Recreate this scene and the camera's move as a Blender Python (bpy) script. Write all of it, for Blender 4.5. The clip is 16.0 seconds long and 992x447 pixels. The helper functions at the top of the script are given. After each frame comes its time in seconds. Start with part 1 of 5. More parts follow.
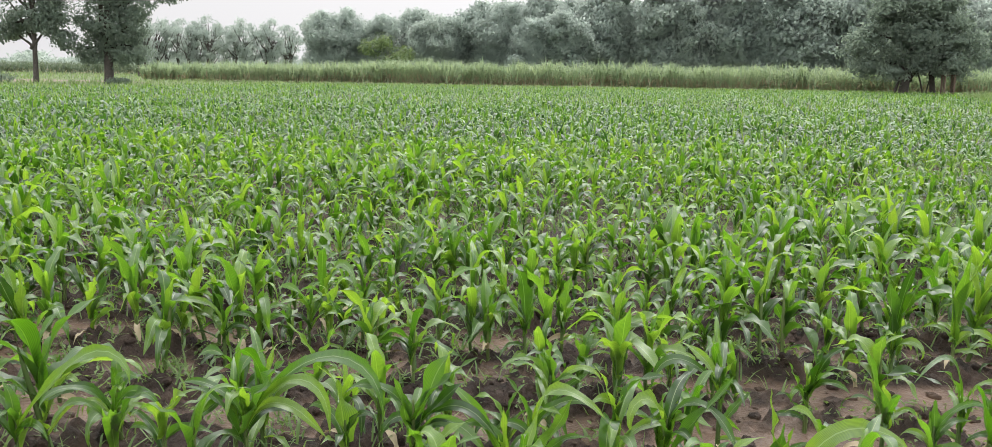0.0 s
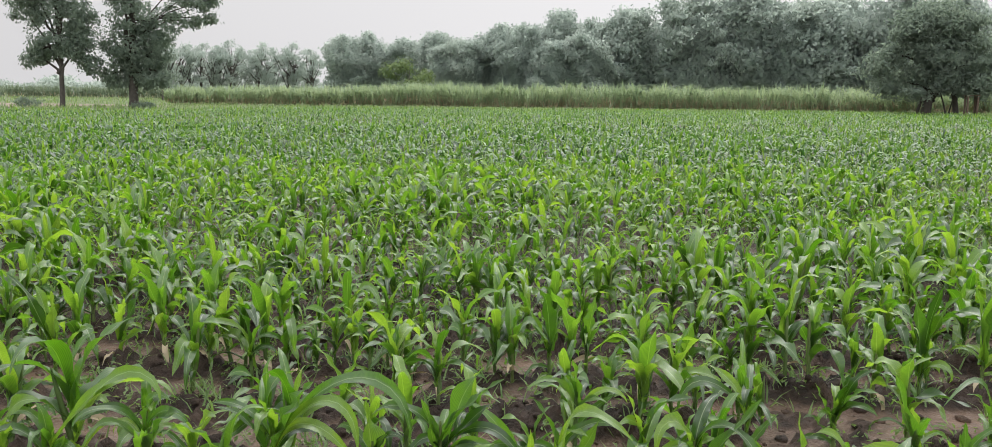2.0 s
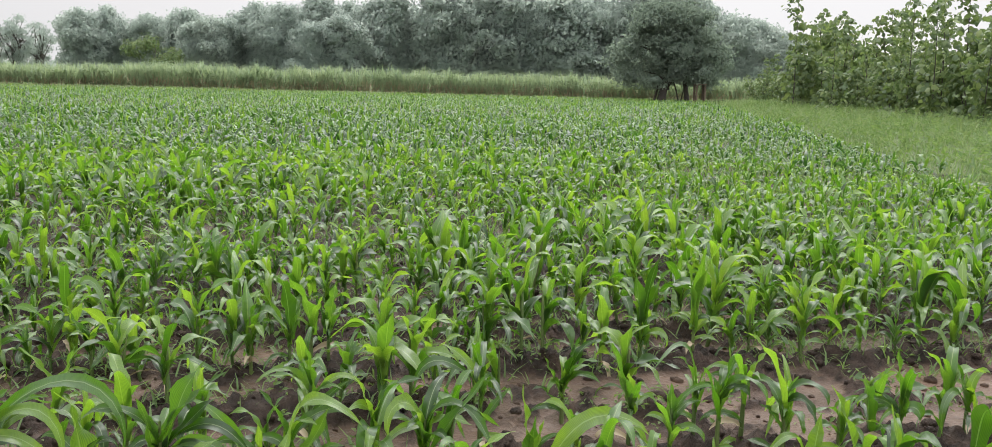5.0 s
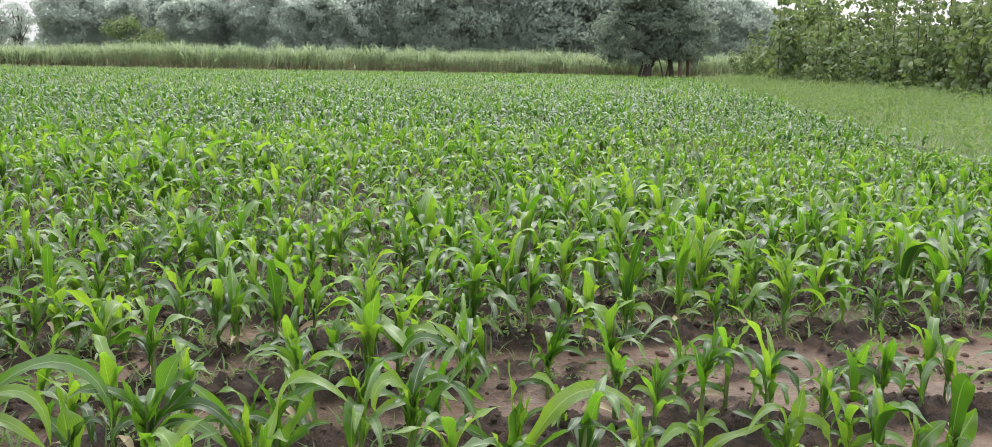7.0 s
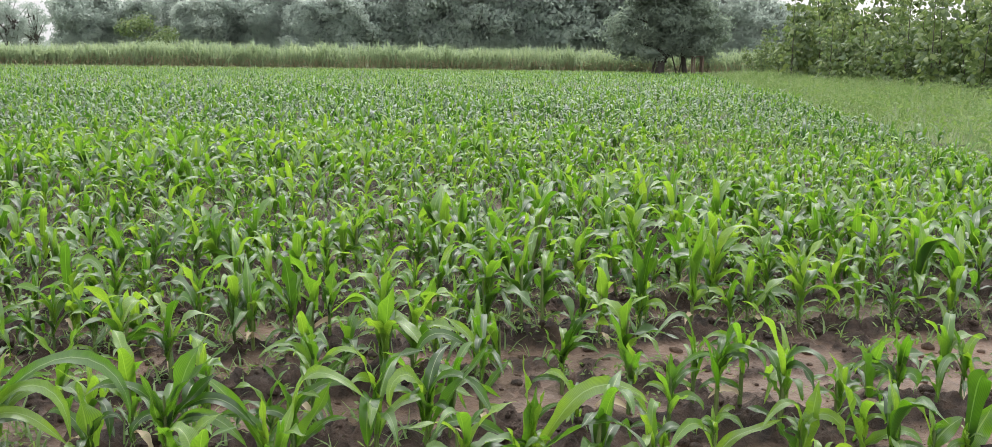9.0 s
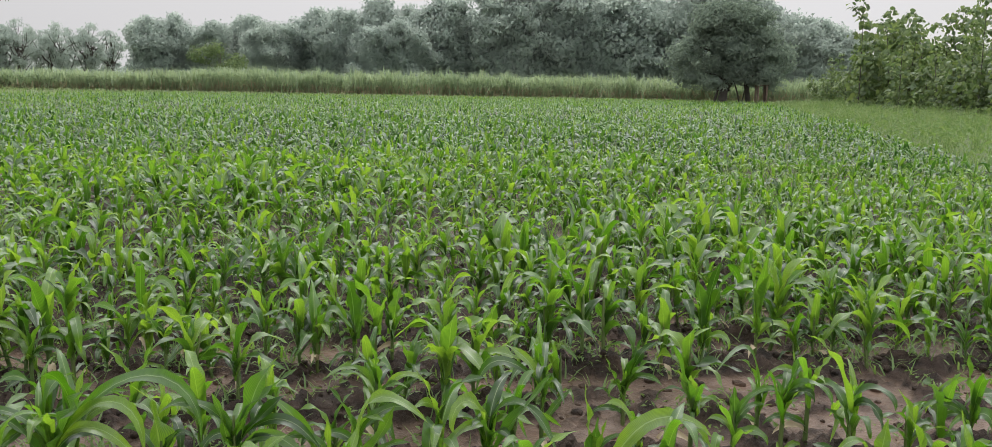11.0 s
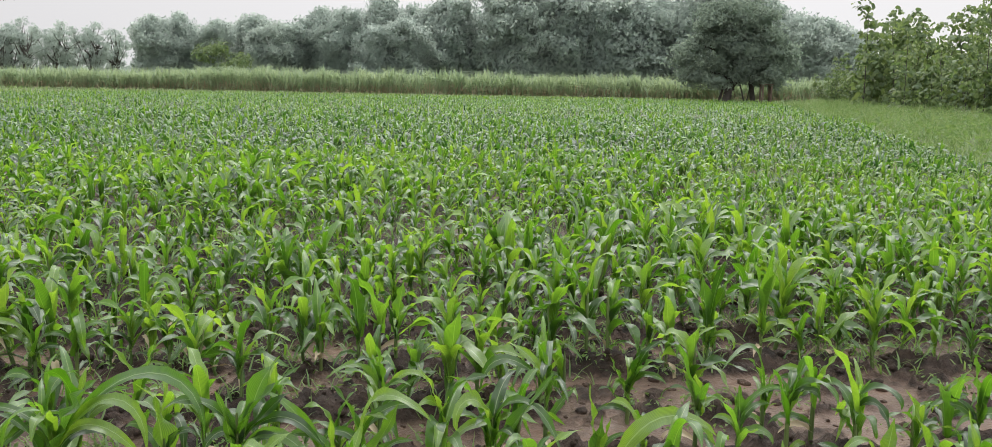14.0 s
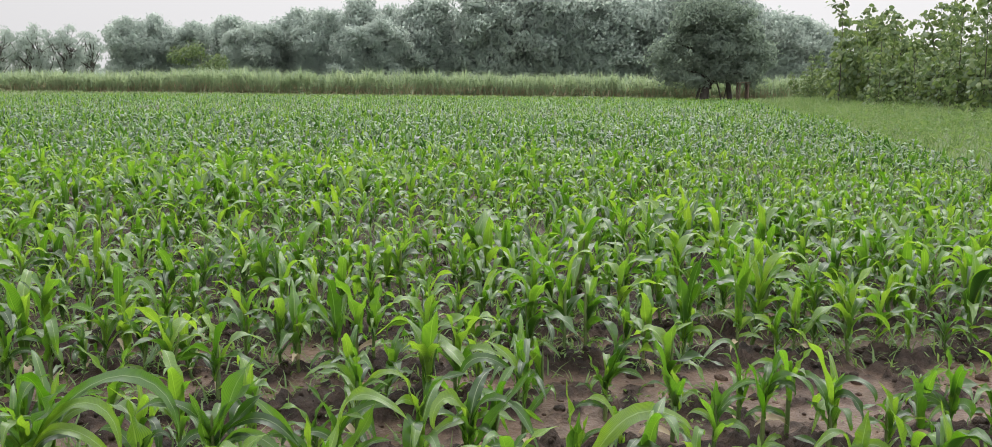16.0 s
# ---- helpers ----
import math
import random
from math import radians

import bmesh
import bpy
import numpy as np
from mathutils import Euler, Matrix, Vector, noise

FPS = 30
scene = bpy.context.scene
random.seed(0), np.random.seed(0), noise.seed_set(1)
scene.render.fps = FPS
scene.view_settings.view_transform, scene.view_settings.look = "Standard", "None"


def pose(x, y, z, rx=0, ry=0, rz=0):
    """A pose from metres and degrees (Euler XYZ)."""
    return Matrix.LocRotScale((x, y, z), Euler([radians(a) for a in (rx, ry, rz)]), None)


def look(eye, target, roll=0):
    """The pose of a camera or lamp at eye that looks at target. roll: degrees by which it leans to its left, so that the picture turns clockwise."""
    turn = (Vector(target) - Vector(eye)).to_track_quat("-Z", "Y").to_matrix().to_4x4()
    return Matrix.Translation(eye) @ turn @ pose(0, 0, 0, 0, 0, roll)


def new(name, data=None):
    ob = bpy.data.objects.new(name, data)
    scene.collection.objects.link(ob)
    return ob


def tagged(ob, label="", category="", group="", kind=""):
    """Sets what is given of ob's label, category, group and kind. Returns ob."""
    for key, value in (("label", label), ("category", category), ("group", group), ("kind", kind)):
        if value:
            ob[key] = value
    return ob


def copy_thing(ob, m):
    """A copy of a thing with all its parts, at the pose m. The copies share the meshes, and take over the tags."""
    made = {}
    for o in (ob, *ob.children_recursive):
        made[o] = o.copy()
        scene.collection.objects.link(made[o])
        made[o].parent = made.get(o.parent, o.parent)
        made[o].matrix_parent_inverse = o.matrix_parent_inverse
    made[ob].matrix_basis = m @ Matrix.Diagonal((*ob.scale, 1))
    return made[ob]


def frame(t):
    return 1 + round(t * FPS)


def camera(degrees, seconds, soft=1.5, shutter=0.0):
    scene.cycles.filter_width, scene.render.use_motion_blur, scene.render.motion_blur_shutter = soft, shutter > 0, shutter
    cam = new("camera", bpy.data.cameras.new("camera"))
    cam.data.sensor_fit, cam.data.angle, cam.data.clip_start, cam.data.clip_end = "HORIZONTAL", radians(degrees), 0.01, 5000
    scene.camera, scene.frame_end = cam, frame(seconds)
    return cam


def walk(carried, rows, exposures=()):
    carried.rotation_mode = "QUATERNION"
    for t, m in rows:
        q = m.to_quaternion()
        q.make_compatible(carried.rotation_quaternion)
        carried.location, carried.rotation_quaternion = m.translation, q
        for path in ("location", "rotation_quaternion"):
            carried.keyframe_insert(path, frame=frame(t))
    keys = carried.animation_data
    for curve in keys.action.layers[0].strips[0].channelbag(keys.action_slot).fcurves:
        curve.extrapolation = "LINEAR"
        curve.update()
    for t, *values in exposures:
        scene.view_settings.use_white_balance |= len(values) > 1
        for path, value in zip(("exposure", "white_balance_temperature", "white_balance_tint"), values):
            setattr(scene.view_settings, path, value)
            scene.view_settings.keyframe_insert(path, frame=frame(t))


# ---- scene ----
cam = camera(57.65, 16.0, soft=0.6)


def aim(x, y, z, yaw, pitch, roll):
    """A camera pose from a place, the turn to the left, the tilt upwards and the lean."""
    a, b = radians(yaw), radians(pitch)
    way = Vector((-math.sin(a) * math.cos(b), math.cos(a) * math.cos(b), math.sin(b)))
    return look((x, y, z), Vector((x, y, z)) + way, roll)


PATH = [
    (0.0, -0.001, 0.005, 1.549, 4.56, -9.54, 0.98),
    (0.5, -0.009, 0.003, 1.558, 4.44, -8.92, 0.94),
    (1.0, -0.009, 0.004, 1.557, 4.50, -8.59, 0.94),
    (1.5, -0.006, -0.011, 1.555, 4.55, -8.36, 0.95),
    (2.0, -0.023, -0.023, 1.554, 5.85, -8.17, 0.71),
    (2.5, -0.040, -0.022, 1.557, 10.34, -8.15, 0.00),
    (3.0, -0.028, -0.016, 1.543, 10.58, -8.29, 0.06),
    (3.5, -0.010, -0.016, 1.546, 8.24, -8.27, 0.38),
    (4.0, 0.046, -0.010, 1.551, 0.64, -8.52, 1.08),
    (4.5, 0.085, -0.003, 1.549, -4.96, -8.69, 1.38),
    (5.0, 0.109, 0.001, 1.551, -9.23, -8.88, 1.66),
    (5.2, 0.112, -0.013, 1.554, -10.19, -8.99, 1.63),
    (7.5, 0.116, -0.004, 1.543, -10.04, -10.45, 1.08),
    (8.0, 0.114, -0.006, 1.542, -9.93, -10.52, 1.04),
    (8.5, 0.110, -0.013, 1.542, -9.68, -10.49, 1.04),
    (9.0, 0.108, -0.015, 1.543, -9.33, -10.43, 0.92),
    (9.5, 0.103, -0.026, 1.548, -8.66, -10.10, 0.78),
    (10.0, 0.087, -0.039, 1.557, -7.35, -9.48, 0.78),
    (10.2, 0.079, -0.045, 1.557, -6.84, -9.26, 0.77),
    (12.3, 0.088, -0.029, 1.547, -4.73, -8.65, 1.72),
    (12.5, 0.087, -0.025, 1.545, -4.83, -8.77, 1.68),
    (13.0, 0.088, -0.024, 1.544, -5.00, -8.87, 1.48),
    (13.5, 0.082, -0.030, 1.545, -5.20, -8.92, 1.30),
    (14.0, 0.083, -0.030, 1.548, -5.27, -8.86, 1.24),
    (14.5, 0.083, -0.032, 1.549, -5.42, -8.78, 1.18),
    (15.0, 0.087, -0.029, 1.545, -5.63, -8.83, 1.16),
    (15.5, 0.101, -0.033, 1.545, -5.98, -8.78, 1.02),
    (16.0, 0.101, -0.032, 1.540, -6.55, -8.83, 0.81),
]
EXPOSURES = [(0.0, 0.47), (0.5, 0.03), (1.0, -0.05), (1.5, 0.14), (2.0, 0.23), (4.5, 0.25), (5.0, 0.33), (5.2, 0.37), (7.5, 0.51), (9.0, 0.49), (9.5, 0.24), (10.0, 0.01), (12.5, 0.22), (13.5, 0.27), (16.0, 0.27)]
walk(cam, [(row[0], aim(*row[1:])) for row in PATH], EXPOSURES)

# ---- light: an overcast monsoon sky, brighter overhead, with a weak wide sun behind it ----
SUN_UP, SUN_TURN = radians(60), radians(12)
world = bpy.data.worlds.new("overcast_sky")
scene.world = world
world.use_nodes = True
wn, wl = world.node_tree.nodes, world.node_tree.links
wn.clear()
w_out, w_bg = wn.new("ShaderNodeOutputWorld"), wn.new("ShaderNodeBackground")
w_sky, w_grey, w_mix = wn.new("ShaderNodeTexSky"), wn.new("ShaderNodeHueSaturation"), wn.new("ShaderNodeMix")
w_sky.sky_type, w_sky.sun_disc, w_sky.sun_elevation, w_sky.sun_rotation = "NISHITA", False, SUN_UP, SUN_TURN
w_sky.air_density, w_sky.dust_density, w_sky.ozone_density = 1.0, 6.0, 1.0
w_grey.inputs["Saturation"].default_value, w_grey.inputs["Value"].default_value = 0.12, 0.9
w_co, w_sep, w_ramp = wn.new("ShaderNodeTexCoord"), wn.new("ShaderNodeSeparateXYZ"), wn.new("ShaderNodeValToRGB")
wl.new(w_co.outputs["Generated"], w_sep.inputs[0])
wl.new(w_sep.outputs["Z"], w_ramp.inputs["Fac"])
SKY_LOW, SKY_MID, SKY_HIGH = (7.9, 7.8, 7.95, 1), (17.5, 17.5, 17.8, 1), (26.5, 26.7, 27.2, 1)
w_ramp.color_ramp.elements[0].position, w_ramp.color_ramp.elements[0].color = 0.1, SKY_LOW
w_ramp.color_ramp.elements[1].position, w_ramp.color_ramp.elements[1].color = 0.95, SKY_HIGH
w_ramp.color_ramp.elements.new(0.27).color = SKY_MID
w_mix.data_type = "RGBA"
w_mix.inputs["Factor"].default_value = 0.9
wl.new(w_sky.outputs[0], w_grey.inputs["Color"])
wl.new(w_grey.outputs[0], w_mix.inputs["A"])
w_side, w_veil = wn.new("ShaderNodeMapRange"), wn.new("ShaderNodeVectorMath")
w_side.inputs["From Min"].default_value, w_side.inputs["From Max"].default_value = -0.7, 0.05
w_side.inputs["To Min"].default_value, w_side.inputs["To Max"].default_value = 0.78, 1.0
wl.new(w_sep.outputs["X"], w_side.inputs["Value"])
w_veil.operation = "SCALE"
wl.new(w_ramp.outputs[0], w_veil.inputs[0])
wl.new(w_side.outputs[0], w_veil.inputs["Scale"])
wl.new(w_veil.outputs[0], w_mix.inputs["B"])
wl.new(w_mix.outputs["Result"], w_bg.inputs["Color"])
w_bg.inputs["Strength"].default_value = 0.1
wl.new(w_bg.outputs[0], w_out.inputs[0])

sun = new("sun", bpy.data.lights.new("sun", "SUN"))
sun.data.energy, sun.data.angle, sun.data.color = 1.5, radians(40), (1.0, 0.97, 0.92)
sun.matrix_world = look((60 * math.sin(SUN_TURN), 60 * math.cos(SUN_TURN), 60 * math.tan(SUN_UP)), (0, 0, 0))


# ---- materials ----
def shader(name):
    m = bpy.data.materials.new(name)
    m.use_nodes = True
    n, l = m.node_tree.nodes, m.node_tree.links
    return m, n, l, n["Principled BSDF"], n["Material Output"]


def ramp(n, stops):
    r = n.new("ShaderNodeValToRGB")
    e = r.color_ramp.elements
    e[0].position, e[0].color = stops[0][0], (*stops[0][1], 1)
    e[1].position, e[1].color = stops[-1][0], (*stops[-1][1], 1)
    for p, c in stops[1:-1]:
        e.new(p).color = (*c, 1)
    return r


def piece_random(n, l):
    """A number from 0 to 1 that differs from piece to piece, joined or not."""
    oi, geo, add = n.new("ShaderNodeObjectInfo"), n.new("ShaderNodeNewGeometry"), n.new("ShaderNodeMath")
    l.new(oi.outputs["Random"], add.inputs[0])
    l.new(geo.outputs["Random Per Island"], add.inputs[1])
    fr = n.new("ShaderNodeMath")
    fr.operation = "FRACT"
    l.new(add.outputs[0], fr.inputs[0])
    return fr.outputs[0]


def noise_tex(n, l, scale, detail=4.0, rough=0.6, world_space=True):
    t = n.new("ShaderNodeTexNoise")
    t.inputs["Scale"].default_value, t.inputs["Detail"].default_value, t.inputs["Roughness"].default_value = scale, detail, rough
    if world_space:
        g = n.new("ShaderNodeNewGeometry")
        l.new(g.outputs["Position"], t.inputs["Vector"])
    return t


def leaf_material(name, stops, glow_stops, through_part, rough, spec, rib=None, patch=0.5, patch_scale=0.25, wax=0.0):
    """A leaf: varied green from leaf to leaf, patches over the stand, light passing through, a paler midrib along its UV."""
    m, n, l, p, out = shader(name)
    rnd = piece_random(n, l)
    nt = noise_tex(n, l, patch_scale, 3.0)
    mixv = n.new("ShaderNodeMix")
    mixv.inputs["Factor"].default_value = patch
    l.new(rnd, mixv.inputs["A"])
    l.new(nt.outputs["Fac"], mixv.inputs["B"])
    c1, c2 = ramp(n, stops), ramp(n, glow_stops)
    l.new(mixv.outputs["Result"], c1.inputs["Fac"])
    l.new(mixv.outputs["Result"], c2.inputs["Fac"])
    base, glow_col = c1.outputs[0], c2.outputs[0]
    if rib:
        uv, sep = n.new("ShaderNodeUVMap"), n.new("ShaderNodeSeparateXYZ")
        l.new(uv.outputs[0], sep.inputs[0])
        rr = ramp(n, [(0.0, (0, 0, 0)), (0.462, (0, 0, 0)), (0.486, (0.85, 0.85, 0.85)), (0.514, (0.85, 0.85, 0.85)), (0.538, (0, 0, 0)), (1.0, (0, 0, 0))])
        l.new(sep.outputs["X"], rr.inputs["Fac"])
        mr = n.new("ShaderNodeMix")
        mr.data_type = "RGBA"
        l.new(rr.outputs[0], mr.inputs["Factor"])
        l.new(base, mr.inputs["A"])
        mr.inputs["B"].default_value = (*rib, 1)
        base = mr.outputs["Result"]
        # fine veins along the blade
        wv = n.new("ShaderNodeTexWave")
        wv.inputs["Scale"].default_value, wv.inputs["Distortion"].default_value = 5.0, 0.6
        l.new(uv.outputs[0], wv.inputs["Vector"])
        bump = n.new("ShaderNodeBump")
        bump.inputs["Strength"].default_value, bump.inputs["Distance"].default_value = 0.3, 0.0008
        l.new(wv.outputs["Fac"], bump.inputs["Height"])
        l.new(bump.outputs[0], p.inputs["Normal"])
        vein = ramp(n, [(0.0, (0.55, 0.62, 0.68)), (0.5, (0.95, 0.95, 0.95)), (1.0, (1.3, 1.22, 1.15))])
        grain = noise_tex(n, l, 26.0, 3.0, 0.7)
        vm = n.new("ShaderNodeMix")
        vm.inputs["Factor"].default_value = 0.4
        l.new(wv.outputs["Fac"], vm.inputs["A"])
        l.new(grain.outputs["Fac"], vm.inputs["B"])
        l.new(vm.outputs["Result"], vein.inputs["Fac"])
        tone, glow = [n.new("ShaderNodeMix") for k in range(2)]
        for mixer, colour in ((tone, base), (glow, c2.outputs[0])):
            mixer.data_type, mixer.blend_type = "RGBA", "MULTIPLY"
            mixer.inputs["Factor"].default_value = 1.0
            l.new(colour, mixer.inputs["A"])
            l.new(vein.outputs[0], mixer.inputs["B"])
        base, glow_col = tone.outputs["Result"], glow.outputs["Result"]
    l.new(base, p.inputs["Base Color"])
    rn = noise_tex(n, l, 9.0, 2.0)
    rm = n.new("ShaderNodeMapRange")
    rm.inputs["To Min"].default_value, rm.inputs["To Max"].default_value = rough - 0.08, rough + 0.12
    l.new(rn.outputs["Fac"], rm.inputs["Value"])
    l.new(rm.outputs[0], p.inputs["Roughness"])
    p.inputs["Specular IOR Level"].default_value = spec
    p.inputs["Coat Weight"].default_value, p.inputs["Coat Roughness"].default_value, p.inputs["Coat IOR"].default_value = wax, 0.31, 1.62
    tr, mx = n.new("ShaderNodeBsdfTranslucent"), n.new("ShaderNodeMixShader")
    l.new(glow_col, tr.inputs["Color"])
    mx.inputs[0].default_value = through_part
    l.new(p.outputs[0], mx.inputs[1])
    l.new(tr.outputs[0], mx.inputs[2])
    l.new(mx.outputs[0], out.inputs["Surface"])
    return m


MAIZE = leaf_material("maize_leaf", [(0.1, (0.014, 0.043, 0.007)), (0.5, (0.041, 0.102, 0.014)), (0.9, (0.092, 0.172, 0.023))],
                      [(0.1, (0.052, 0.155, 0.004)), (0.5, (0.16, 0.37, 0.02)), (0.9, (0.35, 0.58, 0.035))], 0.43, 0.36, 0.42, (0.34, 0.44, 0.2), 0.15, 0.35, 0.68)
MAIZE_YOUNG = leaf_material("young_maize_leaf", [(0.1, (0.026, 0.076, 0.008)), (0.5, (0.054, 0.132, 0.012)), (0.9, (0.1, 0.19, 0.016))],
                            [(0.1, (0.11, 0.3, 0.007)), (0.5, (0.22, 0.46, 0.025)), (0.9, (0.37, 0.59, 0.04))], 0.42, 0.4, 0.38, (0.34, 0.44, 0.12), 0.15, 0.35, 0.65)
# Darker copy of the maize leaf for the stands beyond 17 metres.
MAIZE_FAR = leaf_material("far_maize_leaf", [(0.1, (0.01, 0.035, 0.01)), (0.5, (0.027, 0.076, 0.017)), (0.9, (0.057, 0.125, 0.025))],
                          [(0.1, (0.036, 0.12, 0.01)), (0.5, (0.1, 0.265, 0.02)), (0.9, (0.24, 0.44, 0.03))], 0.34, 0.3, 0.4, None, 0.15, 0.35, 0.35)
STALK = leaf_material("maize_stalk", [(0.2, (0.055, 0.10, 0.025)), (0.8, (0.11, 0.14, 0.045))], [(0.2, (0.2, 0.35, 0.05)), (0.8, (0.3, 0.4, 0.08))], 0.12, 0.5, 0.4)
CANE = leaf_material("cane_leaf", [(0.15, (0.1, 0.15, 0.09)), (0.5, (0.225, 0.295, 0.185)), (0.85, (0.35, 0.4, 0.27))],
                     [(0.1, (0.29, 0.39, 0.19)), (0.9, (0.48, 0.55, 0.3))], 0.42, 0.6, 0.3, None, 0.55, 0.3)
CANE_DEEP = leaf_material("deep_cane_leaf", [(0.1, (0.06, 0.088, 0.058)), (0.9, (0.15, 0.18, 0.12))], [(0.1, (0.13, 0.19, 0.1)), (0.9, (0.27, 0.32, 0.19))], 0.4, 0.5, 0.3)
CANE_DRY = leaf_material("cane_trash", [(0.1, (0.25, 0.2, 0.14)), (0.9, (0.48, 0.41, 0.29))], [(0.1, (0.3, 0.22, 0.1)), (0.9, (0.4, 0.32, 0.16))], 0.25, 0.7, 0.2)
GRASS = leaf_material("grass_blade", [(0.1, (0.065, 0.115, 0.042)), (0.55, (0.12, 0.18, 0.075)), (0.95, (0.26, 0.29, 0.17))],
                      [(0.1, (0.16, 0.29, 0.06)), (0.9, (0.38, 0.46, 0.17))], 0.38, 0.5, 0.35, None, 0.45, 1.0)
WEED = leaf_material("weed_leaf", [(0.1, (0.06, 0.11, 0.035)), (0.9, (0.12, 0.18, 0.07))], [(0.1, (0.2, 0.36, 0.06)), (0.9, (0.34, 0.46, 0.12))], 0.35, 0.5, 0.35)
TEAK = leaf_material("teak_leaf", [(0.05, (0.05, 0.085, 0.036)), (0.6, (0.095, 0.14, 0.055)), (0.92, (0.17, 0.215, 0.065)), (1.0, (0.18, 0.12, 0.05))],
                     [(0.05, (0.11, 0.19, 0.06)), (0.9, (0.3, 0.39, 0.11))], 0.37, 0.45, 0.5, None, 0.35, 0.5)
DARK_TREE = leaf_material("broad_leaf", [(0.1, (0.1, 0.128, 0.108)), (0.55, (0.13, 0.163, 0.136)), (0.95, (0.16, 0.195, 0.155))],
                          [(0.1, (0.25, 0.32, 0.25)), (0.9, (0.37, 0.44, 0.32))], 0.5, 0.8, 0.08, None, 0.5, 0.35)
# Leaf colour greyed and lightened to stand in for the haze of distance.
BELT_TREE = leaf_material("hazed_leaf", [(0.1, (0.175, 0.215, 0.198)), (0.55, (0.205, 0.245, 0.22)), (0.95, (0.23, 0.27, 0.23))],
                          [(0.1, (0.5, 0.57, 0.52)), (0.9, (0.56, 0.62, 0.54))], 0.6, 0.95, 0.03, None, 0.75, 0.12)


def bark_material(name, a, b):
    m, n, l, p, out = shader(name)
    nt = noise_tex(n, l, 6.0, 6.0, 0.7)
    r = ramp(n, [(0.3, a), (0.7, b)])
    l.new(nt.outputs["Fac"], r.inputs["Fac"])
    l.new(r.outputs[0], p.inputs["Base Color"])
    p.inputs["Roughness"].default_value = 0.9
    bump = n.new("ShaderNodeBump")
    bump.inputs["Strength"].default_value, bump.inputs["Distance"].default_value = 0.7, 0.03
    l.new(nt.outputs["Fac"], bump.inputs["Height"])
    l.new(bump.outputs[0], p.inputs["Normal"])
    return m


BARK = bark_material("bark", (0.035, 0.03, 0.026), (0.085, 0.074, 0.063))
PLANK = bark_material("weathered_plank", (0.06, 0.043, 0.03), (0.14, 0.1, 0.07))


def soil_material():
    """Wet brown silt: smooth pale films in the hollows, dark crumbly clods on the ridges."""
    m, n, l, p, out = shader("wet_soil")
    big, mid, fine = noise_tex(n, l, 1.3, 3.0), noise_tex(n, l, 7.0, 5.0, 0.65), noise_tex(n, l, 55.0, 5.0, 0.7)
    geo, sep = n.new("ShaderNodeNewGeometry"), n.new("ShaderNodeSeparateXYZ")
    l.new(geo.outputs["Position"], sep.inputs[0])
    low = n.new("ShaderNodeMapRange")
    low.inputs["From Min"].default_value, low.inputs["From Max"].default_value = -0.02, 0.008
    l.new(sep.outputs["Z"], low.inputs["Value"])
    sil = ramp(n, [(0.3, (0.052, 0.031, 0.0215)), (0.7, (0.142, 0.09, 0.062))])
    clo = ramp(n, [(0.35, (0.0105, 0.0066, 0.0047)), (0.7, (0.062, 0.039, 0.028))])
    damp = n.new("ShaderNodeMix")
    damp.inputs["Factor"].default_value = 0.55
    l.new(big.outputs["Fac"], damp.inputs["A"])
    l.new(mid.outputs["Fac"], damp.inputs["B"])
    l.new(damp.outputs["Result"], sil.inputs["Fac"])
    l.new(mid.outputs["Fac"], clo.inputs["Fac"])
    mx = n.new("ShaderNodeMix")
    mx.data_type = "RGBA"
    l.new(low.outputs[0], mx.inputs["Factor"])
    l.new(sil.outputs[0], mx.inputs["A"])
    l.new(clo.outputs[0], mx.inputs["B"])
    l.new(mx.outputs["Result"], p.inputs["Base Color"])
    ro = n.new("ShaderNodeMapRange")
    ro.inputs["To Min"].default_value, ro.inputs["To Max"].default_value = 0.42, 0.75
    l.new(low.outputs[0], ro.inputs["Value"])
    l.new(ro.outputs[0], p.inputs["Roughness"])
    p.inputs["Specular IOR Level"].default_value = 0.25
    hs = n.new("ShaderNodeMath")
    hs.operation = "MULTIPLY"
    l.new(fine.outputs["Fac"], hs.inputs[0])
    l.new(low.outputs[0], hs.inputs[1])
    bump, bump2 = n.new("ShaderNodeBump"), n.new("ShaderNodeBump")
    bump.inputs["Strength"].default_value, bump.inputs["Distance"].default_value = 1.0, 0.02
    bump2.inputs["Strength"].default_value, bump2.inputs["Distance"].default_value = 0.8, 0.05
    l.new(hs.outputs[0], bump.inputs["Height"])
    l.new(mid.outputs["Fac"], bump2.inputs["Height"])
    l.new(bump.outputs[0], bump2.inputs["Normal"])
    l.new(bump2.outputs[0], p.inputs["Normal"])
    return m


def land_material(name, stops, scale):
    m, n, l, p, out = shader(name)
    a, b = noise_tex(n, l, scale, 5.0), noise_tex(n, l, scale * 14, 4.0, 0.7)
    mv = n.new("ShaderNodeMix")
    mv.inputs["Factor"].default_value = 0.4
    l.new(a.outputs["Fac"], mv.inputs["A"])
    l.new(b.outputs["Fac"], mv.inputs["B"])
    r = ramp(n, stops)
    l.new(mv.outputs["Result"], r.inputs["Fac"])
    l.new(r.outputs[0], p.inputs["Base Color"])
    p.inputs["Roughness"].default_value = 0.95
    bump = n.new("ShaderNodeBump")
    bump.inputs["Strength"].default_value, bump.inputs["Distance"].default_value = 0.8, 0.06
    l.new(b.outputs["Fac"], bump.inputs["Height"])
    l.new(bump.outputs[0], p.inputs["Normal"])
    return m


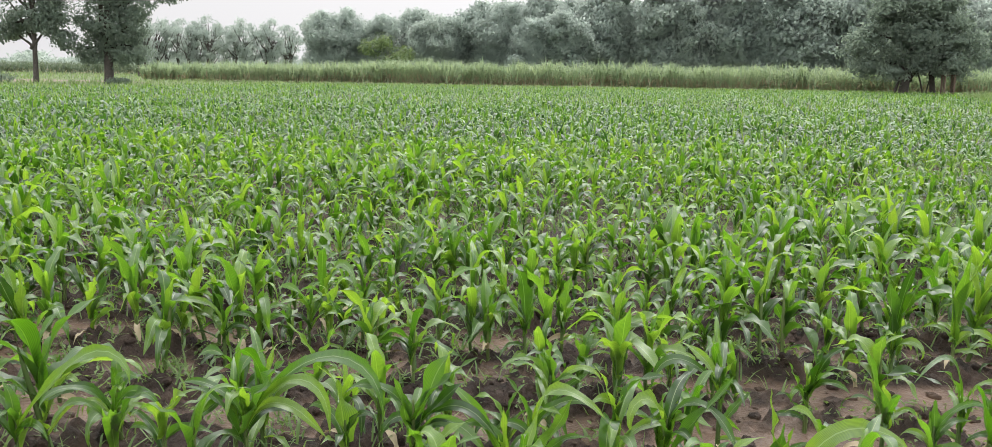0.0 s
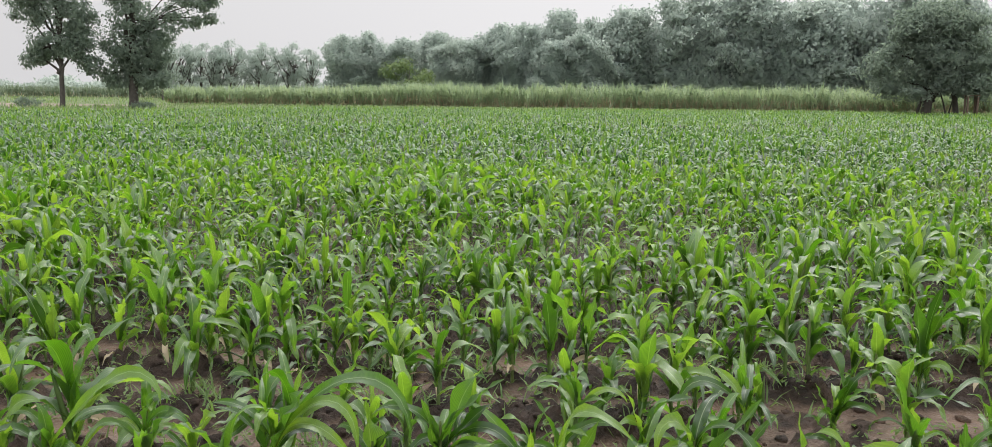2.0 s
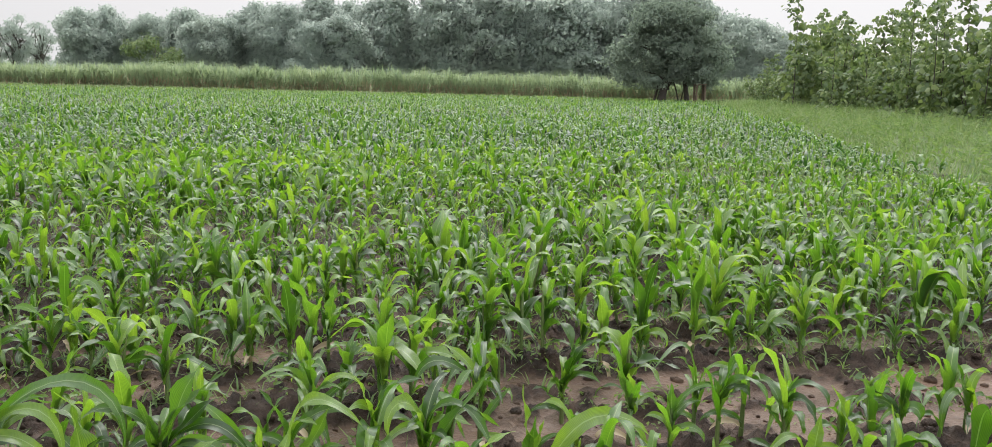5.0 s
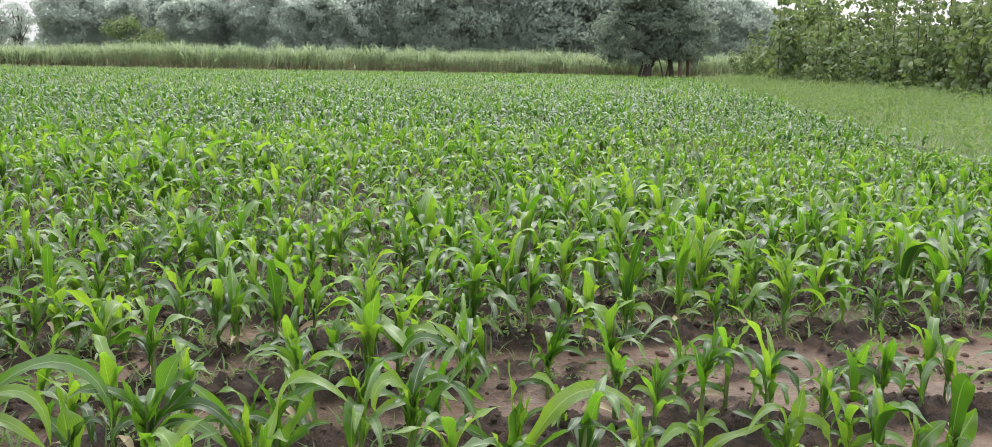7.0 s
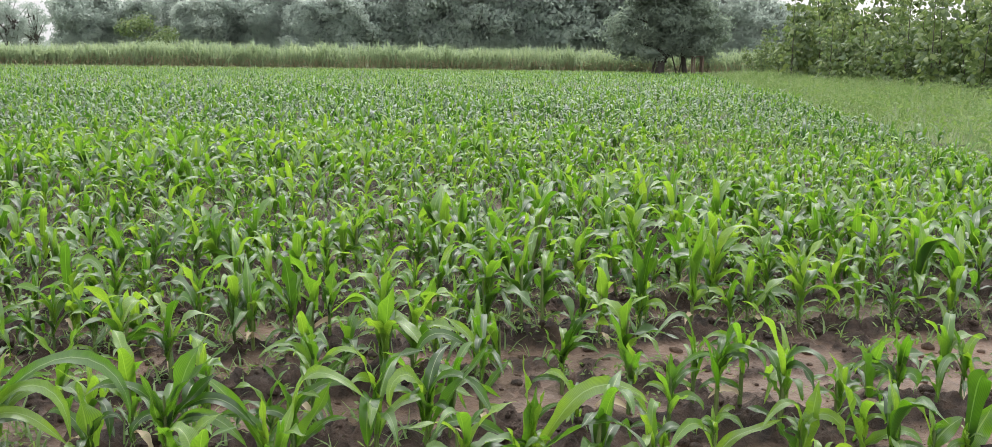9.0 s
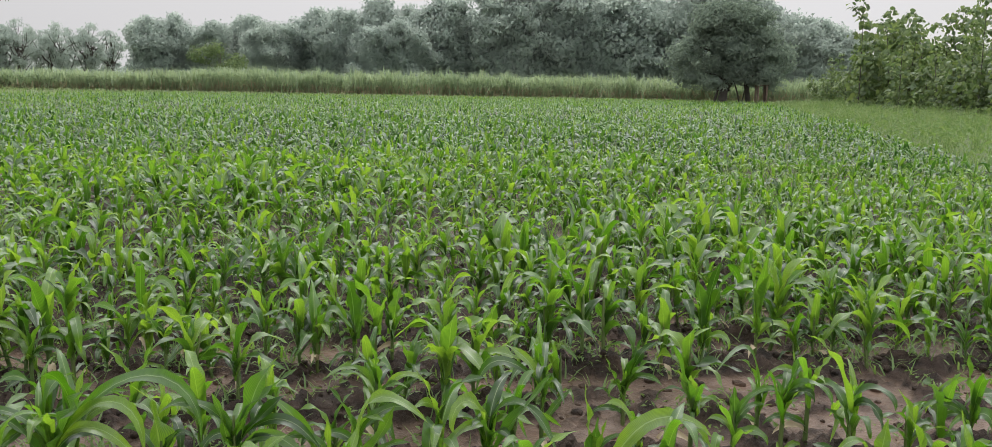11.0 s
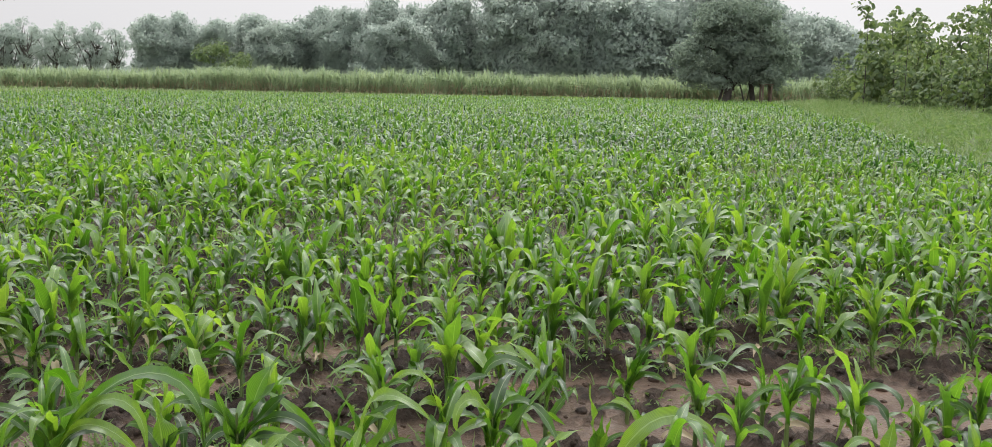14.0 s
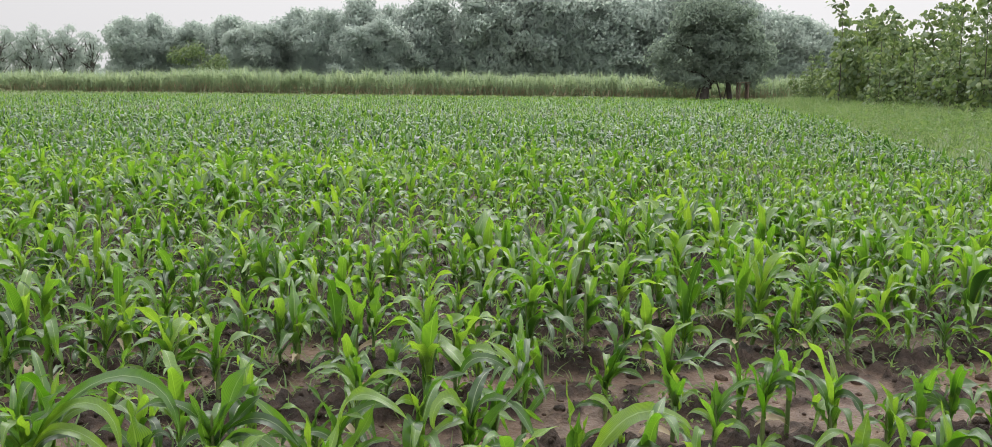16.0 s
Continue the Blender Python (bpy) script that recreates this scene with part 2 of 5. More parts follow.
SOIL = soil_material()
SWARD = land_material("grassland", [(0.25, (0.045, 0.07, 0.022)), (0.55, (0.085, 0.11, 0.038)), (0.8, (0.16, 0.15, 0.07))], 0.35)
TRACK = land_material("dirt_track", [(0.25, (0.12, 0.092, 0.066)), (0.75, (0.21, 0.165, 0.125))], 0.5)


# ---- mesh tools ----
def mesh_of(name, verts, faces, material, uv=None, smooth=True):
    """A mesh from arrays: verts (n, 3), faces (m, 3 or 4), uv (n, 2)."""
    me = bpy.data.meshes.new(name)
    verts, faces = np.asarray(verts, np.float32), np.asarray(faces, np.int32)
    k = faces.shape[1]
    me.vertices.add(len(verts))
    me.vertices.foreach_set("co", verts.ravel())
    me.loops.add(faces.size)
    me.loops.foreach_set("vertex_index", faces.ravel())
    me.polygons.add(len(faces))
    me.polygons.foreach_set("loop_start", np.arange(0, faces.size, k, dtype=np.int32))
    me.polygons.foreach_set("use_smooth", np.full(len(faces), smooth))
    if uv is not None:
        lay = me.uv_layers.new(name="UVMap")
        lay.data.foreach_set("uv", np.asarray(uv, np.float32)[faces.ravel()].ravel())
    me.update(calc_edges=True)
    me.materials.append(material)
    return me


def part(name, me, parent, label=""):
    ob = new(name, me)
    ob.parent = parent
    return tagged(ob, label)


def join(chunks):
    """Arrays of (verts, faces, uv) put after one another."""
    vs, fs, us, at = [], [], [], 0
    for v, f, u in chunks:
        vs.append(v), fs.append(f + at), us.append(u)
        at += len(v)
    return np.concatenate(vs), np.concatenate(fs), np.concatenate(us)


def ribbons(base, az, rise, bend, length, width, seg=6, cross=3, fold=0.18, wave=0.12, twist=0.0, power=1.5, shape="leaf", seed=0, roll=0.0, kink=None, limp=1.0, edge_thin=0.0):
    """Curved blades, one for each row: they leave base towards az, climb at rise and bow over by bend (radians)."""
    rng = np.random.default_rng(seed)
    n = len(base)
    s = np.linspace(0, 1, seg + 1)
    ang = rise[:, None] - bend[:, None] * s[None, :] ** np.reshape(power, (-1, 1))
    if kink is not None:
        # straight up to the kink, over within a short stretch, then hanging
        ang = rise[:, None] - bend[:, None] * (0.12 * s[None, :] + 0.88 / (1 + np.exp(-(s[None, :] - kink[:, None]) / 0.11)))
    if shape == "leaf":
        # limp tips that fold over, and a slight ripple along the blade
        ang = ang - limp * rng.uniform(-0.5, 1.5, (n, 1)) * np.clip((s[None, :] - 0.62) / 0.38, 0, 1) ** 1.5
        ang = ang + 0.28 * limp * np.sin(rng.uniform(7, 13, (n, 1)) * s[None, :] + rng.uniform(0, 6.28, (n, 1))) * s[None, :]
    mid = (ang[:, 1:] + ang[:, :-1]) / 2
    step = (length / seg)[:, None]
    run = np.concatenate([np.zeros((n, 1)), np.cumsum(np.cos(mid) * step, 1)], 1)
    up = np.concatenate([np.zeros((n, 1)), np.cumsum(np.sin(mid) * step, 1)], 1)
    ca, sa = np.cos(az)[:, None], np.sin(az)[:, None]
    drift = limp * rng.normal(0, 0.12, (n, 1)) * length[:, None] * s[None, :] ** 2
    spine = np.stack([base[:, :1] + run * ca - drift * sa, base[:, 1:2] + run * sa + drift * ca, base[:, 2:3] + up], -1)
    if shape == "leaf":
        # clasping base, widest before the middle, a long drawn-out tip
        prof = np.interp(s, (0, 0.12, 0.3, 0.45, 0.6, 0.75, 0.88, 0.95, 1), (0.5, 0.72, 0.97, 1.0, 0.9, 0.68, 0.38, 0.19, 0.02))
    else:
        prof = np.clip(1 - s ** 2.0, 0, 1) ** 0.7
    # narrows the lower half to match its edge-on look from the camera
    prof = prof * (1 - edge_thin * np.clip((0.58 - s) / 0.3, 0, 1))
    w = width[:, None] * prof[None, :] / 2
    tw = (rng.normal(0, 1, (n, 1)) * twist) * s[None, :]
    if shape == "leaf":
        tw = tw + 0.55 * limp * np.sin(rng.uniform(4, 10, (n, 1)) * s[None, :] + rng.uniform(0, 6.28, (n, 1))) * s[None, :]
    side = np.stack([-sa * np.cos(tw), ca * np.cos(tw), np.sin(tw)], -1)
    nor = np.stack([-np.sin(ang) * ca, -np.sin(ang) * sa, np.cos(ang)], -1)
    if roll:
        side, nor = side * math.cos(roll) + nor * math.sin(roll), nor * math.cos(roll) - side * math.sin(roll)
    ph, fr = rng.uniform(0, 6.28, (n, 1)), rng.uniform(9, 24, (n, 1))
    if cross == 5:
        # a keeled blade: a sunken midrib, two halves that rise from it and rippled margins
        keel = fold * (0.35 + 1.3 * (1 - s[None, :]) ** 2)
        cols, us = [], (0.0, 0.27, 0.5, 0.73, 1.0)
        for e, late in ((-1.0, 0.0), (-0.46, 0.4), (0.0, 0.0), (0.46, 2.3), (1.0, 2.0)):
            h = keel * abs(e) * 1.5 + wave * e * e * np.sin(fr * (1.0 if e < 0 else 1.13) * s[None, :] + ph + late) * (0.25 + s[None, :])
            cols.append(spine + side * (w * e)[..., None] + nor * (w * 2 * h)[..., None])
    elif cross == 2:
        cols = [spine - side * w[..., None], spine + side * w[..., None]]
        us = (0.0, 1.0)
    else:
        w1 = wave * np.sin(fr * s[None, :] + ph) * (0.3 + s[None, :]) + fold
        w2 = wave * np.sin(fr * 1.1 * s[None, :] + ph + 2.0) * (0.3 + s[None, :]) + fold
        cols = [spine - side * w[..., None] + nor * (w * 2 * w1)[..., None], spine, spine + side * w[..., None] + nor * (w * 2 * w2)[..., None]]
        us = (0.0, 0.5, 1.0)
    c = len(cols)
    v = np.stack(cols, 2).reshape(-1, 3)
    i, j, k = np.meshgrid(np.arange(n), np.arange(seg), np.arange(c - 1), indexing="ij")
    a = ((i * (seg + 1) + j) * c + k).ravel()
    f = np.stack([a, a + 1, a + c + 1, a + c], 1)
    uv = np.stack(np.broadcast_arrays(np.array(us)[None, None, :], s[None, :, None], np.zeros((n, 1, 1))), -1)[..., :2].reshape(-1, 2)
    return v, f, uv


def tube(points, radii, sides=8, cap=True):
    """A tapered round tube along points."""
    pts = [Vector(p) for p in points]
    v, f = [], []
    for i, p in enumerate(pts):
        d = (pts[min(i + 1, len(pts) - 1)] - pts[max(i - 1, 0)]).normalized()
        a = d.cross(Vector((0.3, 1, 0.1))).normalized()
        b = d.cross(a)
        for k in range(sides):
            t = 2 * math.pi * k / sides
            v.append(p + float(radii[i]) * (a * math.cos(t) + b * math.sin(t)))
    for i in range(len(pts) - 1):
        for k in range(sides):
            o, q = i * sides + k, i * sides + (k + 1) % sides
            f.append((o, q, q + sides, o + sides))
    v = np.array([tuple(p) for p in v])
    return v, np.array(f), np.zeros((len(v), 2))


def leaf_cards(centres, out, size, rng, droop=0.3, ratio=0.6, scatter=0.45, corners=4, lift_up=0.55, hang=1.0):
    """Small folded leaves, each a bent diamond, set at centres with their faces turned out and up to the light, or hanging upright where hang is low."""
    n = len(centres)
    out = out / (np.linalg.norm(out, axis=1, keepdims=True) + 1e-9)
    nr = out + rng.normal(0, scatter, (n, 3)) + (0, 0, lift_up)
    nr[:, 2] *= hang
    nr /= np.linalg.norm(nr, axis=1, keepdims=True) + 1e-9
    d = rng.normal(0, 1, (n, 3)) + out * 0.6
    d[:, 2] -= droop * 2
    d -= nr * (d * nr).sum(1, keepdims=True)
    d /= np.linalg.norm(d, axis=1, keepdims=True) + 1e-9
    sd = np.cross(d, nr)
    L = (size * rng.uniform(0.65, 1.3, n))[:, None]
    base, tip = centres - d * L * 0.5, centres + d * L * 0.5 - nr * L * 0.12
    mid = centres + nr * L * 0.08
    if corners == 3:
        v = np.stack([base - sd * L * ratio * 0.6, tip, base + sd * L * ratio * 0.6], 1).reshape(-1, 3)
        return v, np.arange(n * 3).reshape(-1, 3), np.zeros((n * 3, 2))
    v = np.stack([base, mid - sd * L * ratio * 0.5, tip, mid + sd * L * ratio * 0.5], 1).reshape(-1, 3)
    a = np.arange(n) * 4
    f = np.stack([a, a + 1, a + 2, a + 3], 1)
    uv = np.tile(np.array([(0.5, 0), (0, 0.5), (0.5, 1), (1, 0.5)]), (n, 1))
    return v, f, uv


def crown_points(lobes, clumps, per, spread, rng, stray=0.6):
    """Leaf places in clumps over the shells of lobes (x, y, z, rx, ry, rz), and the way outwards."""
    lob = np.array(lobes)
    area = lob[:, 3] * lob[:, 4] + lob[:, 4] * lob[:, 5]
    pick = rng.choice(len(lob), clumps, p=area / area.sum())
    d = rng.normal(0, 1, (clumps, 3))
    d /= np.linalg.norm(d, axis=1, keepdims=True)
    r = rng.uniform(0.4, 1.0, (clumps, 1)) ** 0.6
    c = lob[pick, :3] + d * r * lob[pick, 3:]
    o = np.clip(rng.normal(0, 1, (clumps, per, 3)), -1.4, 1.4) * spread * rng.uniform(0.6, 1.4, (clumps, 1, 1)) * np.array((1, 1, 0.65))
    pts = (c[:, None, :] + o).reshape(-1, 3)
    out = (np.repeat(d[:, None, :], per, 1) + stray * o / spread).reshape(-1, 3)
    return pts, out, c


# ---- the lie of the land ----
ROW0, ROW_GAP = 3.45, 0.645


def far_edge(x):
    """Where the maize ends, seen from the near side."""
    return np.interp(x, (-70, -38, -30, -24, 0, 35, 60), (42, 48, 52, 73, 80, 89, 92))


def right_edge(y):
    """Where the maize meets the grass verge."""
    return 10.0 + 0.34 * (np.maximum(y, 6.0) - 13.0)


def lift(x, y):
    """The ground's height: shallow row ridges and clods in the field, a low grassed bund beside it."""
    near = max(0.0, 1.0 - max(0.0, math.hypot(x, y) - 9.0) / 8.0) * min(1.0, max(0.0, (y - 2.35) / 0.4))
    inside = x < right_edge(y) + 0.3 and 0.6 < y < far_edge(x)
    if not inside:
        d = min(1.0, max(0.0, (x - float(right_edge(y))) / 5.0)) if y < 80 else 0.0
        return 0.35 * d * d * (3 - 2 * d)
    if near <= 0:
        return 0.0
    ridge = 0.028 * math.cos(2 * math.pi * (y - ROW0 + 0.05 * noise.noise(Vector((x * 0.7, 3.0, 0)))) / ROW_GAP)
    lump = noise.fractal(Vector((x * 3.2, y * 3.2, 1.7)), 0.9, 2.1, 4)
    grit = 2.2 * abs(noise.noise(Vector((x * 10.0, y * 10.0, 4.0)))) + 1.3 * abs(noise.noise(Vector((x * 17.0, y * 17.0, 8.0)))) - 0.75
    silt = max(0.0, 1 - abs(y - 4.15 - 0.1 * noise.noise(Vector((x * 1.3, 5.0, 0)))) / 0.3) * min(1.0, max(0.0, (x - 0.6) * 1.5))
    h = 0.85 * ridge + 0.05 * lump + 0.007 + 0.012 * min(1.0, max(0.0, y - 4.8)) - 0.034 * silt
    h += 0.05 * grit * max(0.0, min(1.0, h / 0.02 + 0.6))
    floor_h = -0.02 + 0.006 * noise.noise(Vector((x * 2.0, y * 2.0, 9.0)))
    return near * max(h, floor_h)


def spread_steps(a, b, fine, grow, far):
    """Coordinates with even fine steps from a to b that widen outwards as far as asked."""
    mid = list(np.arange(a, b, fine))
    lo, hi, s = [], [], fine
    x = a
    while x > -far:
        s = min(s * grow, 400)
        x -= s
        lo.append(x)
    x, s = mid[-1], fine
    while x < far:
        s = min(s * grow, 400)
        x += s
        hi.append(x)
    return np.array(lo[::-1] + mid + hi)


gx, gy = spread_steps(-3.4, 4.0, 0.03, 1.13, 3200), spread_steps(2.8, 5.4, 0.03, 1.13, 3200)
gv = np.array([(x, y, lift(x, y)) for y in gy for x in gx])
gi, gj = np.meshgrid(np.arange(len(gy) - 1), np.arange(len(gx) - 1), indexing="ij")
ga = (gi * len(gx) + gj).ravel()
gf = np.stack([ga, ga + 1, ga + len(gx) + 1, ga + len(gx)], 1)
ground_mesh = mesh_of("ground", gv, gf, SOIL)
ground_mesh.materials.append(SWARD)
ground_mesh.materials.append(TRACK)
gc = gv[gf].mean(1)
in_field = (gc[:, 0] < right_edge(gc[:, 1]) + 0.3) & (gc[:, 1] < far_edge(gc[:, 0]) + 1) & (gc[:, 1] > -40)
on_track = (np.abs(gc[:, 1] - 81) < 9) & (gc[:, 0] < -45) & (gc[:, 0] > -105) & ~in_field
ground_mesh.polygons.foreach_set("material_index", np.where(in_field, 0, np.where(on_track, 2, 1)).astype(np.int32))
tagged(new("ground", ground_mesh), "wet brown field soil with grassland and a dirt track beyond", "ground", kind="structure")

# the dirt track that runs past the corner trees, a low worn strip with uneven edges
tv, tf = [], []
for i in range(61):
    x = -100 + i
    y = 87.0 - 0.07 * (x + 75) + 0.8 * math.sin(x * 0.21)
    half = 3.2 + 0.5 * noise.noise(Vector((x * 0.4, 1.0, 0)))
    if x > -46:
        half *= max(0.15, 1 - (x + 46) / 7)
    for k in range(6):
        e = k / 5 * 2 - 1
        tv.append((x, y + e * half + 0.3 * noise.noise(Vector((x * 0.9, k * 2.0, 4.0))), 0.05 - 0.04 * abs(e) ** 3 + 0.012 * noise.noise(Vector((x, k, 7.0)))))
tf = [(i * 6 + k, (i + 1) * 6 + k, (i + 1) * 6 + k + 1, i * 6 + k + 1) for i in range(60) for k in range(5)]
tagged(new("dirt_track", mesh_of("dirt_track", tv, tf, TRACK)), "pale brown dirt track worn through the grass", "track", kind="structure")


# ---- maize ----
def leaf_setting(t, n, rng, spread=0.0, low_at=0.24, top_at=0.9):
    """How the blades at a share t of the stalk stand: rise, bend, length and width as shares of the plant's height, and where they bow."""
    if t < low_at:
        return rng.uniform(0.5, 1.1, n), rng.uniform(1.0, 2.0, n), rng.uniform(0.4, 0.6, n), rng.uniform(0.055, 0.08, n), rng.uniform(0.25, 0.6, n)
    if t < 0.66:
        return rng.uniform(1.1, 1.42, n) - 0.25 * spread, rng.uniform(1.3, 2.7, n) - 0.3 * spread, rng.uniform(0.64, 0.98, n), rng.uniform(0.11, 0.155, n) * (1 + 0.12 * spread), rng.uniform(0.3, 0.62, n)
    if t < top_at:
        return rng.uniform(1.2, 1.48, n) - 0.2 * spread, rng.uniform(0.5, 2.5, n) + 0.2 * spread, rng.uniform(0.6, 0.9, n), rng.uniform(0.108, 0.15, n) * (1 + 0.12 * spread), rng.uniform(0.45, 0.85, n) - 0.1 * spread
    return rng.uniform(1.33, 1.53, n), rng.uniform(0.05, 0.9, n), rng.uniform(0.42, 0.6, n), rng.uniform(0.06, 0.082, n), rng.uniform(0.5, 0.9, n)


def maize_plant(seed, H=0.5):
    """One maize plant: a stalk wrapped in its sheaths and nine blades that arch to both sides."""
    plant = new("maize_plant")
    rng = np.random.default_rng(seed + 900)
    zs = [-0.05, 0.02, 0.10, 0.2, 0.30, 0.38]
    lean = rng.normal(0, 0.012, 2)
    v, f, u = tube([(lean[0] * z / 0.2, lean[1] * z / 0.2, z * H / 0.5) for z in zs], [0.0095, 0.0115, 0.0105, 0.0105, 0.009, 0.003], 8)
    part("stalk", mesh_of("stalk", v, f, STALK), plant, "pale green maize stalk")
    plane, count = rng.uniform(0, 6.28), 9
    for k in range(count):
        t = k / (count - 1)
        rise, bend, ln, wd, kink = leaf_setting(t, 1, rng)
        az = np.array([plane + math.pi * (k % 2) + rng.normal(0, 0.38)])
        v, f, u = ribbons(np.array([[0, 0, H * (0.1 + 0.46 * t)]]), az, rise, bend, ln * H, wd * H, 16, 5, 0.2, 0.26, 0.5, 1.5, "leaf", seed * 20 + k, 0.0, kink)
        if k == 0 and seed % 3 == 0:
            part("dry_leaf", mesh_of("dry_leaf", v, f, CANE_DRY, u), plant, "withered brown lower leaf")
        else:
            part("leaf", mesh_of("leaf", v, f, MAIZE if t < 0.7 else MAIZE_YOUNG, u), plant)
    return plant


def maize_stand(name, xy, heights, leaves, seg, cross, label, seed):
    """Many plants as one stand, blade by blade."""
    rng = np.random.default_rng(seed)
    n = len(xy)
    plane = rng.uniform(0, 6.28, n)
    chunks = []
    for k in range(leaves):
        t = k / (leaves - 1)
        az = plane + math.pi * (k % 2) + rng.normal(0, 0.4, n)
        rise, bend, ln, wd, kink = leaf_setting(t, n, rng, 1.0 if cross == 2 else 0.3)
        base = np.stack([xy[:, 0], xy[:, 1], heights * (0.1 + 0.46 * t)], 1)
        chunks.append(ribbons(base, az, rise, bend, ln * heights, wd * heights, seg, cross, 0.2, 0.26, 0.5, 1.5, "leaf", seed * 50 + k, 0.0, kink))
    if seg >= 4:
        base = np.stack([xy[:, 0], xy[:, 1], np.full(n, -0.03)], 1)
        one = np.ones(n)
        chunks.append(ribbons(base, rng.uniform(0, 6.28, n), 1.5 * one, 0.1 * one, heights * 0.6, 0.024 * one, seg, cross, 0.4, 0, 0, 1.5, "blade", seed + 7))
    v, f, u = join(chunks)
    me = mesh_of(name, v, f, MAIZE if cross == 3 else MAIZE_FAR, u)
    me.materials.append(MAIZE_YOUNG)
    young = np.concatenate([np.full(len(c[1]), int((0.8 if cross == 3 else 0.95) < i / (leaves - 1) <= 1), np.int32) for i, c in enumerate(chunks)])
    me.polygons.foreach_set("material_index", young)
    return tagged(new(name, me), label, "maize", kind="stuff")


marked_at = []


def marked_plant(x, y, blades):
    """A plant of the near rows set by its own blades: (az, rise, bend in degrees, length, width, node height, young, where it kinks)."""
    plant = new("maize_plant")
    s = len(marked_at)
    g = np.random.default_rng(700 + s)
    top = max(b[5] for b in blades) + 0.08
    v, f, u = tube([(0, 0, z) for z in (-0.05, 0.02, top * 0.4, top * 0.75, top)], (0.0095, 0.0105, 0.0095, 0.008, 0.004), 8)
    part("stalk", mesh_of("stalk", v, f, STALK), plant, "pale green maize stalk")
    low = [(g.uniform(0, 360), g.uniform(15, 45), g.uniform(70, 120), g.uniform(0.14, 0.24), 0.03, 0.03 + 0.03 * k, 0) for k in range(2)]
    low.append((g.uniform(0, 360), g.uniform(70, 84), g.uniform(0, 30), g.uniform(0.12, 0.18), 0.03, top - 0.1, 1))
    for k in range(4):
        low.append((g.uniform(0, 180) + 180 * (k % 2), g.uniform(66, 82), g.uniform(70, 190), top * g.uniform(0.6, 1.0), top * g.uniform(0.09, 0.14), top * g.uniform(0.45, 0.9), 0))
    for i, (az, rise, bend, ln, wd, node, young, *kink) in enumerate(blades + low):
        v, f, u = ribbons(np.array([[0, 0, node]]), np.radians([az]), np.radians([rise]), np.radians([bend]), np.array([ln]), np.array([wd * (0.8 if bend > 80 and ln > 0.4 else 0.94)]),
                          14, 5, 0.2, 0.3, 0.3, 1.5 if bend > 60 else 2.6, "leaf", 9000 + s * 20 + i, radians(52) * math.cos(radians(az)), np.array(kink) if kink else None, 0.3, 0.45 if bend > 80 and ln > 0.3 else 0.0)
        if i == len(blades) and s % 2:
            part("dry_leaf", mesh_of("dry_leaf", v, f, CANE_DRY, u), plant, "withered brown lower leaf")
        else:
            part("leaf", mesh_of("leaf", v, f, MAIZE_YOUNG if young else MAIZE, u), plant)
    plant.location = (x, y, lift(x, y) - 0.005)
    marked_at.append((x, y))
    size = "tall" if max(b[3] for b in blades) > 0.5 else "knee-high"
    return tagged(plant, size + " green maize plant with arching leaves in wet brown soil", "maize plant", "maize plants along the near rows")


marked_plant(-0.53, 3.05, [(-11, 74, 22, 0.45, 0.087, 0.2, 0, 0.69), (-163, 78, 0, 0.3, 0.047, 0.18, 1, 0.89), (-176, 75, 140, 0.19, 0.035, 0.27, 0, 0.3), (-16, 72, 111, 0.39, 0.047, 0.19, 0, 0.39), (-41, 61, 21, 0.47, 0.042, 0.29, 0, 0.23), (-24, 54, 44, 0.34, 0.052, 0.24, 0, 0.87), (-17, 45, 88, 0.39, 0.047, 0.27, 0, 0.53)])
marked_plant(-0.78, 3.05, [(-153, 84, 0, 0.25, 0.1, 0.21, 1, 0.51), (-10, 72, 126, 0.2, 0.033, 0.22, 0, 0.74)])
marked_plant(-1.15, 3.05, [(-30, 63, 25, 0.39, 0.099, 0.25, 0, 0.69), (-5, 53, 127, 0.78, 0.074, 0.3, 0, 0.62), (-116, 72, 11, 0.21, 0.044, 0.3, 1, 0.86), (-3, 89, 133, 0.46, 0.064, 0.2, 0, 0.41), (-140, 69, 64, 0.37, 0.039, 0.18, 0, 0.83), (-16, 58, 149, 0.58, 0.064, 0.27, 0, 0.64)])
marked_plant(-0.20, 3.05, [(-175, 64, 48, 0.39, 0.047, 0.2, 1, 0.78), (-108, 81, 8, 0.21, 0.033, 0.21, 1, 0.84)])
marked_plant(-0.10, 3.05, [(-134, 89, 31, 0.35, 0.051, 0.19, 0, 0.37), (-36, 89, 107, 0.49, 0.065, 0.22, 0, 0.49), (-18, 61, 0, 0.31, 0.061, 0.15, 1, 0.17), (-3, 44, 42, 0.23, 0.037, 0.16, 0, 0.8)])
marked_plant(0.19, 3.05, [(-103, 89, 206, 0.4, 0.079, 0.22, 1, 0.55), (-47, 84, 68, 0.41, 0.056, 0.28, 0, 0.57), (-134, 86, 25, 0.35, 0.047, 0.28, 0, 0.37), (-133, 83, 87, 0.25, 0.037, 0.32, 0, 0.55)])
marked_plant(0.37, 3.05, [(-145, 89, 206, 0.45, 0.08, 0.2, 1, 0.73), (-37, 72, 18, 0.48, 0.056, 0.17, 0, 0.26), (-45, 79, 0, 0.19, 0.035, 0.22, 1, 0.56), (-34, 88, 145, 0.48, 0.056, 0.29, 0, 0.4)])
